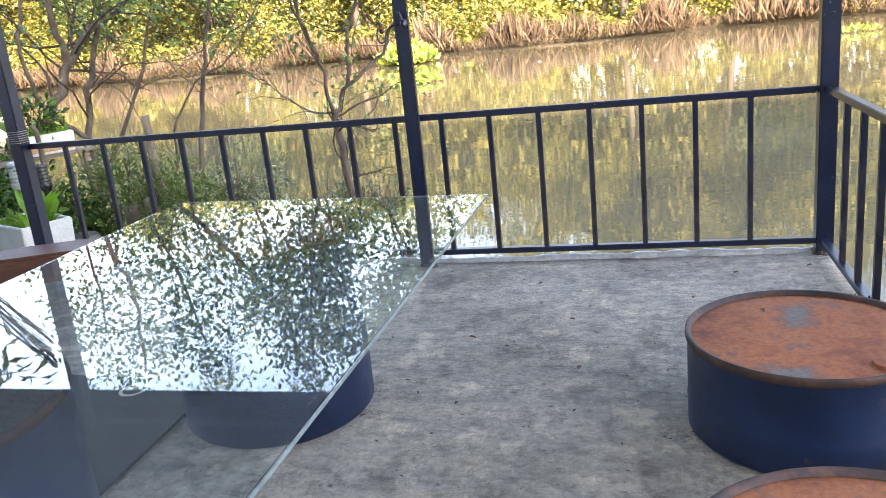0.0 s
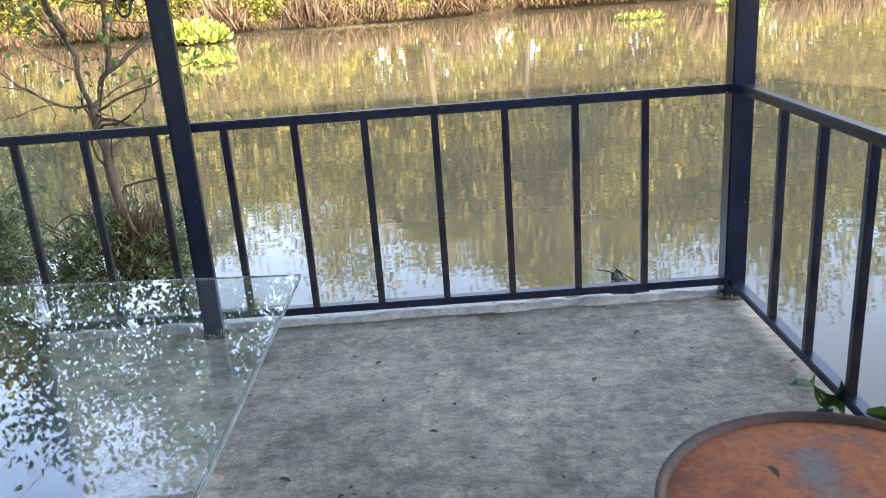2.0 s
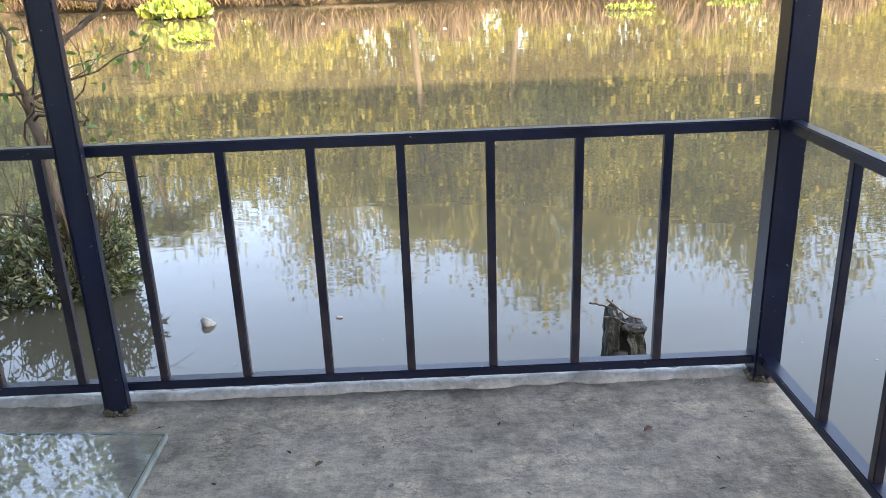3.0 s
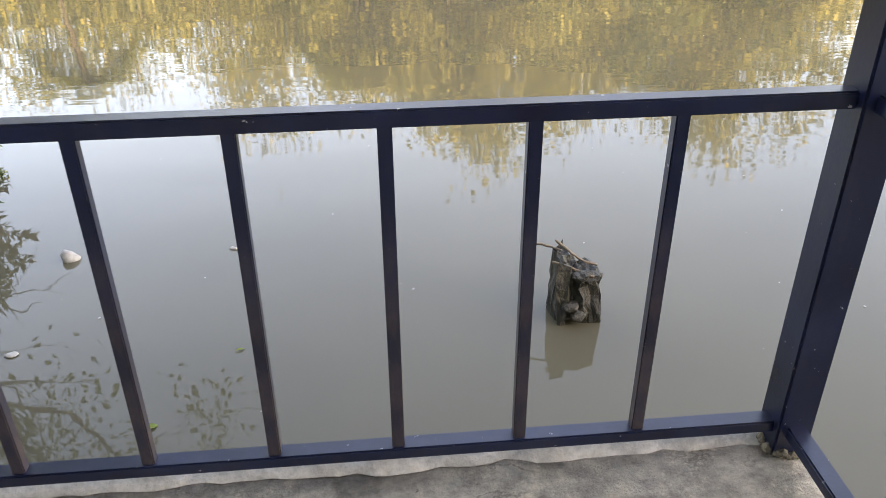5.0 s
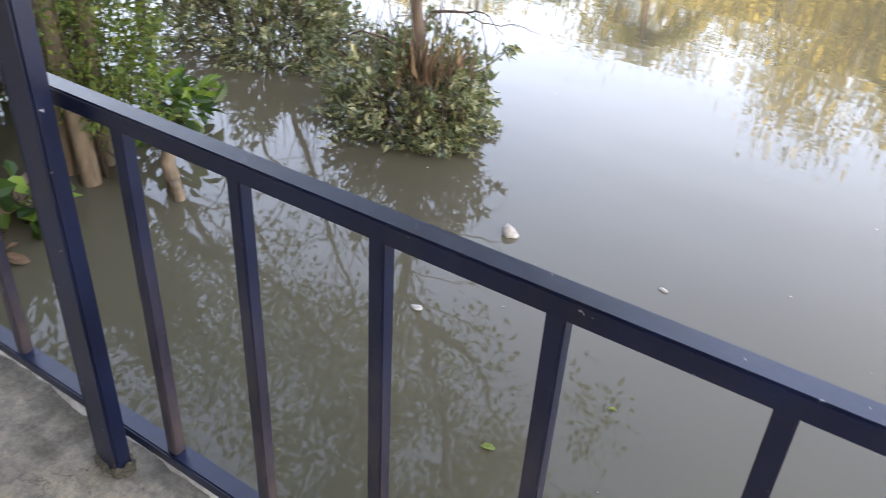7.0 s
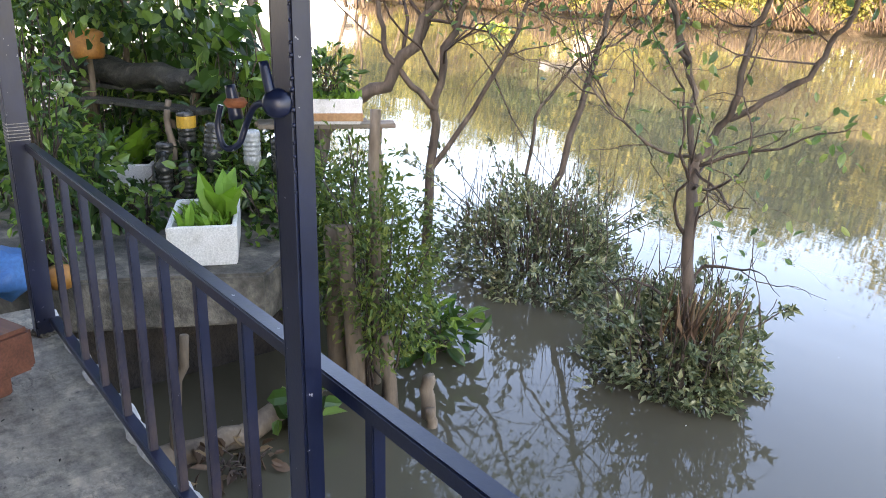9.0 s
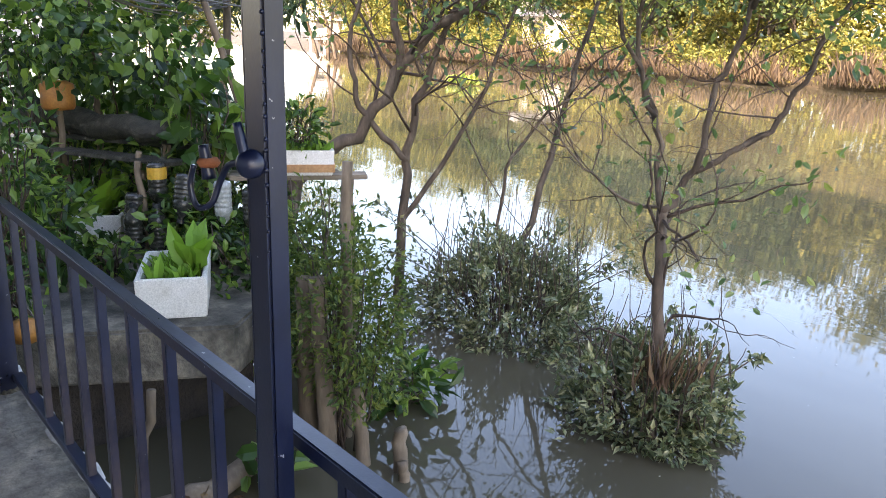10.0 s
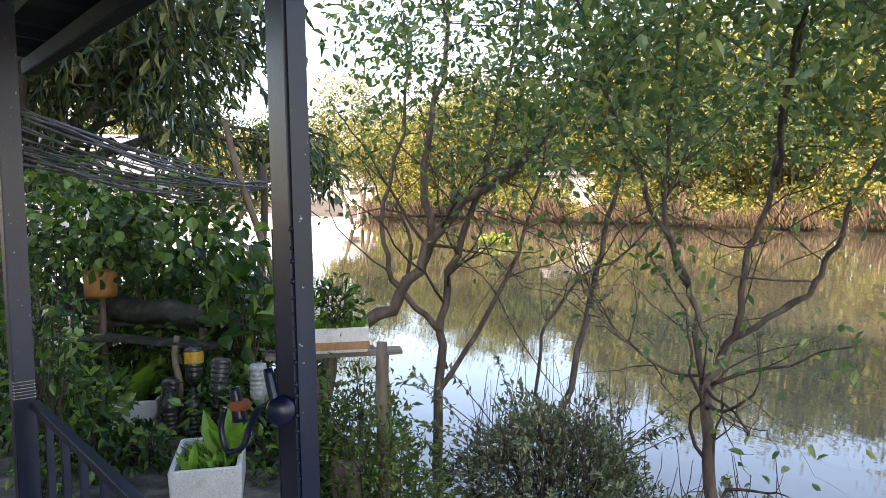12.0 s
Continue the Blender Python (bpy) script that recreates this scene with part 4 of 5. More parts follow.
def rosette(name, x, y, z, n, size, mat, label, seed, flat=0.9, category="plant", wide=0.5):
    rng = np.random.default_rng(seed)
    p = thing(name, (x, y, z), label, category)
    a = rng.uniform(0, 6.28, n)
    at = np.stack([x + 0.015 * np.cos(a), y + 0.015 * np.sin(a), np.full(n, z)], 1)
    ways = np.stack([np.cos(a) * flat, np.sin(a) * flat, rng.uniform(0.5, 1.6, n)], 1)
    for i in range(n):
        leaves("leaf", at[i:i + 1], ways[i:i + 1], size, size * wide, mat, p, "oval", tilt=0.25, rng=rng)
    return p


foam_box(-3.93, 4.345, -0.098, 0.52, 0.33, 0.195, 154, "dirty white foam box planted with bright green lettuce", seed=3)
rosette("lettuce", -3.88, 4.43, 0.04, 9, 0.23, LEAF_LETTUCE, "tall bright green lettuce in the foam box", 61, 0.5, wide=0.42)
rosette("lettuce", -3.80, 4.19, 0.04, 4, 0.15, LEAF_LETTUCE, "bright green lettuce shoot in the foam box", 62, 0.3, wide=0.35)
foam_box(-5.35, 4.42, -0.098, 0.42, 0.32, 0.20, 150, "old torn foam box with a leafy plant", seed=4, crop=False)
rosette("mustard_plant", -5.35, 4.42, 0.04, 14, 0.34, LEAF_LETTUCE, "leafy mustard plant in an old foam box", 63, 0.7, wide=0.4)
foam_box(-4.55, 5.42, 0.36, 0.42, 0.28, 0.15, 60, "white foam box with brown tape on a plank", True, seed=5)


def shrub(name, x, y, z, rx, ry, h, n, size, mat, label, seed, shape="oval", wide=0.5, category="plant", stem=TWIG, droop=0.0, foot=None):
    rng = np.random.default_rng(seed)
    p = thing(name, (x, y, z), label, category)
    paths = []
    for k in range(14):
        a, q = rng.uniform(0, 6.28), rng.uniform(0.2, 0.9)
        e = (x + rx * q * math.cos(a), y + ry * q * math.sin(a), z + h * rng.uniform(0.5, 1.0))
        f = (x + 0.15 * rx * math.cos(a), y + 0.15 * ry * math.sin(a), (z - 0.02) if foot is None else foot)
        paths.append(limb((f, ((e[0] + 2 * f[0]) / 3, (e[1] + 2 * f[1]) / 3, (e[2] + f[2]) / 2), e), 0.007, 0.003, rng, 3, 0.02))
    stems("stem_tangle", paths, stem, p, 5)
    u = unit(rng.normal(0, 1, (n, 3)))
    rad = rng.uniform(0.15, 1.0, n) ** 0.5 * (1 + 0.22 * np.sin(u[:, 0] * 6 + seed) * np.cos(u[:, 2] * 5 + u[:, 1] * 4))
    at = np.stack([x + u[:, 0] * rx * rad, y + u[:, 1] * ry * rad, z + h * 0.5 + u[:, 2] * h * 0.5 * rad], 1)
    ways = u * 0.6 + rng.normal(0, 0.6, (n, 3)) + np.array((0, 0, -droop))
    leaves("foliage", at, ways, size, size * wide, mat, p, shape, tilt=0.6, rng=rng)
    return p


shrub("squash_vine", -5.9, 4.85, 0.55, 1.1, 0.5, 0.95, 1150, 0.082, LEAF_GARDEN, "climbing vine with broad heart-shaped green leaves", 71, wide=0.85, category="vine", droop=0.5, foot=-0.12)
shrub("squash_vine", -5.9, 4.25, 0.75, 0.9, 0.45, 0.85, 1150, 0.068, LEAF_GARDEN, "climbing vine with broad dark green leaves", 72, wide=0.85, category="vine", droop=0.5, foot=-0.12)
shrub("climbing_bean", -6.4, 3.9, 0.4, 0.9, 0.5, 1.1, 380, 0.08, LEAF_GARDEN, "tangle of small-leaved climbing beans", 73, wide=0.6, category="vine", droop=0.3, foot=-0.12)
shrub("taro_plant", -4.85, 4.95, 0.42, 0.34, 0.28, 0.5, 100, 0.17, LEAF_GARDEN, "taro plant with large arrow-shaped green leaves", 74, wide=0.6, foot=0.0)
shrub("tomato_plant", -4.35, 3.72, 0.05, 0.35, 0.25, 0.95, 420, 0.075, LEAF_GARDEN, "tomato plant with green fruit beside the post", 75, "lance", 0.45)
shrub("chilli_plant", -4.7, 3.95, -0.1, 0.36, 0.26, 0.5, 300, 0.10, LEAF_GARDEN, "low leafy chilli plant on the landing", 76, wide=0.5)
shrub("herb_bush", -4.05, 4.85, -0.55, 0.36, 0.30, 0.75, 750, 0.075, LEAF_GARDEN, "leafy green herb bush hanging over the slab edge", 77, wide=0.5)
shrub("herb_bush", -5.0, 4.75, -0.1, 0.45, 0.30, 0.55, 650, 0.075, LEAF_GARDEN, "dense leafy green herb bush behind the boxes", 78, wide=0.5)
shrub("herb_bush", -5.6, 3.75, -0.1, 0.55, 0.4, 0.75, 650, 0.085, LEAF_GARDEN, "dense leafy green bush on the landing", 79, wide=0.5)
shrub("feathery_shrub", -3.22, 4.93, -0.60, 0.42, 0.26, 0.95, 4200, 0.040, LEAF_FERN, "feathery yellow-green creeper over old stakes", 80, "lance", 0.4, foot=-0.8)
shrub("feathery_shrub", -3.75, 5.1, -0.4, 0.30, 0.3, 0.85, 1500, 0.05, LEAF_FERN, "feathery green creeper over old stakes", 81, "lance", 0.4, foot=-0.8)
shrub("water_plant", -3.45, 5.4, -0.74, 0.30, 0.26, 0.26, 120, 0.13, LEAF_GARDEN, "broad-leaved water plants at the foot of the stakes", 82, "oval", 0.45)
shrub("box_herbs", -4.55, 5.42, 0.44, 0.2, 0.16, 0.36, 260, 0.07, LEAF_GARDEN, "leafy herbs growing in a taped foam box", 83, "oval", 0.45)


for i, (x, y, z, rx, ry, h, n, size) in enumerate(((-4.6, 4.72, -0.1, 0.4, 0.25, 0.45, 600, 0.07), (-5.3, 4.85, 0.0, 0.5, 0.3, 0.7, 800, 0.08), (-5.9, 4.5, -0.1, 0.6, 0.35, 0.75, 900, 0.085), (-6.6, 4.7, -0.1, 0.7, 0.5, 1.2, 330, 0.10), (-6.3, 5.3, 0.0, 0.8, 0.4, 0.9, 1200, 0.09), (-7.2, 4.0, -0.1, 0.8, 0.6, 1.3, 320, 0.10), (-5.2, 5.25, -0.2, 0.55, 0.3, 0.75, 900, 0.08), (-4.55, 4.2, -0.1, 0.22, 0.2, 0.25, 160, 0.07), (-5.1, 3.85, -0.1, 0.4, 0.3, 0.6, 500, 0.08), (-4.0, 3.62, -0.1, 0.2, 0.12, 0.4, 160, 0.06), (-4.35, 5.1, -0.7, 0.45, 0.3, 0.95, 1000, 0.07), (-7.6, 5.2, 0.2, 0.9, 0.5, 1.0, 260, 0.11))):
    shrub("garden_shrub", x, y, z, rx, ry, h, n, size, LEAF_GARDEN, "dense dark green leafy garden shrub", 400 + i, wide=0.55, droop=0.2, foot=min(z, -0.1))


def tomatoes():
    for k, (x, y, z) in enumerate(((-4.28, 3.80, 0.70), (-4.30, 3.83, 0.665), (-4.27, 3.85, 0.69), (-4.29, 3.70, 0.67))):
        t = thing("tomato", (x, y, z), "unripe pale green tomato on the plant", "tomato", "green tomatoes")
        part("fruit", turned([(0, -0.022), (0.014, -0.019), (0.024, -0.006), (0.024, 0.006), (0.015, 0.019), (0.004, 0.02), (0, 0.018)], (x, y, z), 16), TOMATO, t, smooth=True)
        part("stalk", turned([(0.003, 0.016), (0.002, 0.05), (0, 0.051)], (x, y, z), 6), LEAF_GARDEN, t)


tomatoes()


def bottle(x, y, z, r, h, mat, label, tilt=0, yaw=0, tag=True):
    b = thing("bottle", (x, y, z), label, "bottle", "hanging bottle planters")
    b.matrix_basis = Matrix.Identity(4)
    prof = [(0, 0), (r * 0.85, 0.0), (r, 0.015)]
    for k in range(5):
        z0 = h * (0.12 + 0.1 * k)
        prof += [(r, z0), (r * 0.9, z0 + h * 0.03), (r, z0 + h * 0.06)]
    prof += [(r, h * 0.68), (r * 0.8, h * 0.8), (r * 0.33, h * 0.92), (r * 0.33, h), (0, h)]
    part("body", turned(prof, sides=20), mat, b, smooth=True)
    part("cap", turned([(r * 0.4, h * 0.97), (r * 0.4, h * 1.06), (0, h * 1.06)], sides=16), DARK_GAP, b)
    if tag:
        part("label_band", turned([(r * 1.012, h * 0.10), (r * 1.02, h * 0.13), (r * 1.02, h * 0.33), (r * 1.012, h * 0.36)], sides=20), LABEL_YELLOW, b, "faded yellow label")
    b.matrix_basis = pose(x, y, z, tilt, 0, yaw)
    return b


bottle(-4.83, 4.47, 0.28, 0.055, 0.26, BOTTLE, "dark dusty plastic bottle planter", 172, 0, False)
bottle(-4.76, 4.58, 0.46, 0.055, 0.26, BOTTLE, "dark dusty plastic bottle planter with a yellow label", 180, 40)
bottle(-4.52, 4.66, 0.42, 0.055, 0.26, BOTTLE, "dark dusty plastic bottle planter", 168, 20, False)
bottle(-4.30, 4.78, 0.40, 0.05, 0.25, CLEAR_BOTTLE, "cloudy clear plastic bottle planter", 180, 70, False)
bottle(-4.20, 4.90, 0.36, 0.05, 0.24, BOTTLE, "dark plastic bottle planter", 175, 70, False)
bottle(-4.74, 4.42, -0.02, 0.055, 0.25, BOTTLE, "dark dusty plastic bottle standing on the slab", 0, 0, False)
bottle(-4.66, 4.53, -0.02, 0.055, 0.25, BOTTLE, "dark dusty plastic bottle standing on the slab", 0, 0, False)


def plank_rack():
    r = thing("plank_rack", (-4.9, 4.6, -0.1), "weathered wooden plant rack with planks and poles", "rack")
    rng = np.random.default_rng(8)
    for i, (a, b, z) in enumerate((((-5.6, 4.25), (-4.7, 4.7), 0.44), ((-5.9, 4.3), (-4.8, 4.95), 0.50))):
        V = Vector((b[0] - a[0], b[1] - a[1], 0))
        p = part("plank", block(0, V.length, -0.07, 0.07, 0, 0.025, 0.004), ROCK, None)
        p.matrix_basis = pose(a[0], a[1], z, 0, 0, math.degrees(math.atan2(V.y, V.x)))
        under(p, r)
    for x, y, top in ((-5.55, 4.3, 0.75), (-4.95, 4.55, 0.5), (-4.2, 4.95, 0.62), (-4.78, 4.5, 0.46), (-5.8, 4.6, 1.1)):
        stems("pole", [limb(((x, y, -0.12), (x + rng.normal(0, 0.02), y, (top - 0.1) / 2), (x + rng.normal(0, 0.03), y, top)), 0.022, 0.018, rng)], STAKE, r, 8)
    return r


plank_rack()
shelf = thing("box_shelf", (-4.5, 5.5, 0.3), "bleached plank on poles carrying a foam box", "shelf")
p = part("plank", block(-0.42, 0.42, -0.07, 0.07, -0.03, 0.0, 0.004), PLANK)
p.matrix_basis = pose(-4.53, 5.40, 0.355, 0, 0, 62)
under(p, shelf)
p = part("plank", block(-0.35, 0.35, -0.06, 0.06, -0.03, 0.0, 0.004), PLANK)
p.matrix_basis = pose(-4.66, 5.36, 0.355, 0, 0, 62)
under(p, shelf)
rng = np.random.default_rng(18)
for x, y in ((-4.58, 5.28), (-4.36, 5.66)):
    stems("pole", [limb(((x, y, -0.95), (x + 0.02, y, -0.3), (x, y, 0.33)), 0.04, 0.03, rng)], STAKE, shelf, 8)


def old_log():
    rng = np.random.default_rng(77)
    g = thing("rotten_log", (-5.5, 4.45, 0.6), "dark rotten log lying on props", "log")
    stems("trunk", [limb(((-6.1, 4.2, 0.66), (-5.7, 4.4, 0.62), (-5.35, 4.55, 0.60), (-4.95, 4.75, 0.59)), 0.10, 0.07, rng, 4, 0.012)], ROCK, g, 10)
    stems("prop", [limb(((-5.85, 4.3, -0.12), (-5.83, 4.3, 0.3), (-5.8, 4.32, 0.58)), 0.04, 0.035, rng)], STAKE, g, 8)
    stems("prop", [limb(((-5.0, 4.72, -0.12), (-5.02, 4.72, 0.3), (-5.0, 4.73, 0.56)), 0.03, 0.03, rng)], STAKE, g, 8)


old_log()


# stakes in the water
def stake(x, y, top, r, lean, label, seed):
    rng = np.random.default_rng(seed)
    s = thing("stake", (x, y, WATER_Z), label, "stake", "old stakes in the water")
    V, F = tubes([limb(((x, y, -1.3), (x + lean[0] * 0.5, y + lean[1] * 0.5, (top - 1.0) / 2), (x + lean[0], y + lean[1], top)), r * 1.1, r * 0.85, rng, 5, 0.006)], 12)
    under(mesh_object("shaft", V, F, STAKE, True), s)
    return s


for i, (x, y, top, r, lean) in enumerate(((-2.97, 4.87, -0.40, 0.035, (-0.14, 0.02)), (-2.85, 4.98, -0.56, 0.038, (-0.05, 0.02)), (-2.78, 4.94, -0.66, 0.028, (-0.02, 0)), (-3.18, 4.80, 0.10, 0.045, (-0.14, 0.0)), (-3.38, 4.80, 0.05, 0.07, (-0.10, 0.05)), (-3.30, 4.95, 0.62, 0.03, (-0.05, 0.05)), (-3.45, 4.95, 0.30, 0.03, (0.02, 0.1)))):
    stake(x, y, top, r, lean, "weathered wooden stake standing in the water", 300 + i)
stake(-3.22, 3.80, -0.18, 0.022, (0.03, 0.14), "bare leaning brown stick under the landing", 320)
rng = np.random.default_rng(90)
g = thing("driftwood_log", (-3.2, 4.15, -0.72), "wet driftwood log lying in the water", "log")
stems("trunk", [limb(((-3.3, 3.6, -0.76), (-3.2, 3.95, -0.73), (-3.2, 4.25, -0.70), (-3.3, 4.6, -0.66)), 0.06, 0.05, rng, 4, 0.008)], STAKE, g, 10)
shrub("water_hyacinth", -3.12, 4.42, -0.75, 0.16, 0.14, 0.22, 34, 0.11, LEAF_GARDEN, "green water hyacinth beside the driftwood", 92, "oval", 0.7)
shrub("water_hyacinth", -3.0, 4.05, -0.76, 0.16, 0.22, 0.12, 40, 0.08, DEAD_LEAF, "yellowing water plants floating by the driftwood", 93, "oval", 0.5)


# ---- mango tree ----
def mango():
    rng = np.random.default_rng(101)
    t = thing("mango_tree", (-8.6, 5.0, -0.2), "mango tree with dense long dark green leaves", "tree")
    paths, tips = [limb(((-9.6, 4.2, -0.3), (-9.5, 4.3, 0.8), (-9.3, 4.5, 1.8)), 0.16, 0.12, rng)], []
    for d in ((0.5, 0.5, 0.8), (0.9, 0.15, 0.7), (0.2, 0.8, 0.9), (1.0, -0.35, 0.75), (0.6, 0.35, 1.4), (1.0, 0.55, 0.45), (1.0, 0.1, 0.3), (1.0, 0.8, 0.6), (0.7, -0.3, 0.4)):
        grow(paths, tips, (-9.3, 4.5, 1.5), d, 1.6, 0.07, 3, rng, 0.6, 3, 0.12, -0.03)
    stems("trunk", paths, BARK, t, 6)
    at, ways = sprays(tips, 9, 0.14, rng, 0.75)
    keep = at[:, 2] > 1.3
    leaves("crown", at[keep], ways[keep], 0.20, 0.05, LEAF_MANGO, t, "lance", tilt=0.6, rng=rng)


mango()
rng = np.random.default_rng(111)
pole = thing("leaning_pole", (-6.4, 5.6, -0.3), "leaning bare bamboo pole behind the vines", "pole")
stems("shaft", [limb(((-5.5, 5.75, -0.2), (-5.9, 5.6, 0.8), (-6.3, 5.45, 1.9)), 0.03, 0.025, rng, 4, 0.01)], STAKE, pole, 8)


# ---- cables ----
def cables():
    rng = np.random.default_rng(121)
    c = thing("cable_bundle", (-3.4, 3.6, 1.6), "sagging bundle of grey cables and dry vine stems", "cables")
    for k in range(22):
        a = np.array((-3.23 + rng.normal(0, 0.01), 3.47 + rng.normal(0, 0.012), 1.50 + rng.uniform(-0.07, 0.12)))
        b = np.array((-7.4 + rng.normal(0, 0.05), 6.3 + rng.normal(0, 0.1), 1.42 + rng.normal(0, 0.05)))
        pts = []
        sag = rng.uniform(0.02, 0.12)
        for i in range(15):
            s = i / 14
            q = a * (1 - s) + b * s
            q[2] -= 4 * sag * s * (1 - s)
            pts.append(q + rng.normal(0, 0.004, 3))
        V, F = tubes([(pts, [rng.choice((0.003, 0.004, 0.006))] * 15)], 5)
        under(mesh_object("cable", V, F, CABLE, True), c)
    stems("pole", [limb(((-7.4, 6.3, -0.9), (-7.42, 6.3, 0.4), (-7.4, 6.32, 1.6)), 0.04, 0.035, rng)], STAKE, c, 8)


cables()

# ---- small things on the deck ----
tie = thing("string_tie", (-3.09, 3.40, 0.74), "pale string wound round the roof post", "string")
for k in range(6):
    part("winding", turned([(0.044, 0), (0.050, 0.004), (0.044, 0.008)], (-3.09, 3.40, 0.705 + 0.011 * k), 4), STRING, tie)
for w in tie.children:
    w.data.transform(Matrix.Translation((-3.09, 3.40, 0)) @ Matrix.Rotation(radians(45), 4, "Z") @ Matrix.Translation((3.09, -3.40, 0)))

hook = thing("iron_clamp", (-1.04, 3.36, 1.09), "black iron clamp and hook fixed to the roof post", "hook")
disc = part("wheel", turned([(0, 0.002), (0.010, 0.002), (0.013, 0.007), (0.018, 0.006), (0.019, 0), (0.016, -0.006), (0, -0.006)], sides=24), STEEL, None, smooth=True)
disc.matrix_basis = look((-1.022, 3.352, 1.092), (-0.1, 2.9, 1.27)) 
under(disc, hook)
rng = np.random.default_rng(130)
stems("lever", [limb(((-1.026, 3.348, 1.092), (-1.032, 3.346, 1.115), (-1.040, 3.344, 1.142)), 0.007, 0.006, rng, 3, 0)], STEEL, hook, 8)
stems("hook_rod", [limb(((-1.05, 3.362, 1.088), (-1.085, 3.352, 1.082), (-1.103, 3.345, 1.055), (-1.108, 3.335, 1.028), (-1.125, 3.322, 1.022), (-1.135, 3.318, 1.05), (-1.130, 3.322, 1.078)), 0.0048, 0.004, rng, 5, 0)], STEEL, hook, 8)
stems("bolt", [limb(((-1.118, 3.338, 1.060), (-1.121, 3.336, 1.085), (-1.124, 3.334, 1.105)), 0.010, 0.007, rng, 3, 0)], STEEL, hook, 8)
part("washer", turned([(0, -0.006), (0.012, -0.006), (0.016, 0), (0.012, 0.006), (0, 0.006)], (-1.118, 3.338, 1.082), 18), RUST, hook, "rusty washer", True)

bench = thing("bench", (-2.9, 3.02, 0), "low red-brown wooden bench at the deck edge", "bench")
for name, shape in (("board", block(-0.55, 0.40, -0.12, 0.12, 0.10, 0.24, 0.014)), ("support", block(-0.45, -0.37, -0.09, 0.09, 0.0, 0.102, 0.006)), ("support", block(0.22, 0.30, -0.09, 0.09, 0.0, 0.102, 0.006))):
    p = part(name, shape, RED_WOOD)
    p.matrix_basis = pose(-2.90, 3.02, 0.005, 0, 0, 22)
    under(p, bench)
tarp = thing("tarp_bundle", (-3.75, 3.45, -0.1), "crumpled blue tarp beside an orange float", "tarp")
bm = bmesh.new()
bmesh.ops.create_icosphere(bm, subdivisions=3, radius=0.16, matrix=Matrix.Translation((-3.92, 3.42, -0.02)) @ Matrix.Diagonal((1, 0.8, 0.6, 1)))
for v in bm.verts:
    v.co += v.normal * 0.05 * noise.noise(v.co * 14)
part("cloth", bm, TARP, tarp, smooth=True)
fl = thing("orange_float", (-3.78, 3.58, -0.1), "faded orange plastic float on the landing", "float")
part("shell", turned([(0, -0.03), (0.045, -0.025), (0.06, 0.02), (0.045, 0.065), (0.015, 0.075), (0.015, 0.09), (0, 0.09)], (-3.80, 3.62, -0.07), 20), ORANGE, fl, smooth=True)
fl2 = thing("orange_float", (-5.6, 4.14, 0.76), "faded orange plastic can on the plant rack", "can")
part("shell", turned([(0, 0), (0.09, 0.0), (0.1, 0.02), (0.1, 0.15), (0.06, 0.17), (0, 0.17)], (-5.55, 4.27, 0.70), 20), ORANGE, fl2, smooth=True)


# ---- citrus branches by the side rail ----
def citrus():
    rng = np.random.default_rng(140)
    c = thing("citrus_bush", (0.95, 2.3, -0.7), "citrus bush with glossy oval leaves growing by the rail", "bush")
    paths, at, ways = [], [], []
    ends = ((0.60, 2.70, 0.06), (0.70, 2.52, 0.08), (0.76, 2.46, 0.66), (0.74, 2.52, 0.50), (0.76, 2.46, 0.38), (0.74, 2.50, 0.28), (0.73, 2.42, 0.16), (0.80, 2.3, 0.55), (0.78, 2.3, 0.26))
    for e in ends:
        mid = ((e[0] + 1.0) / 2 + 0.05, (e[1] + 2.25) / 2, (e[2] - 0.6) / 2)
        pts, r = limb(((1.0, 2.25, -1.0), mid, e), 0.012, 0.003, rng, 6, 0.012)
        paths.append((pts, r))
        for i in range(6, len(pts)):
            for _ in range(3):
                d = pts[i] - pts[i - 1]
                at.append(pts[i])
                ways.append(d / np.linalg.norm(d) * 0.5 + rng.normal(0, 0.7, 3))
    stems("branch_tangle", paths, LEAF_CITRUS, c, 6)
    leaves("foliage", at, ways, 0.075, 0.042, LEAF_CITRUS, c, "oval", tilt=0.5, rng=rng)


citrus()


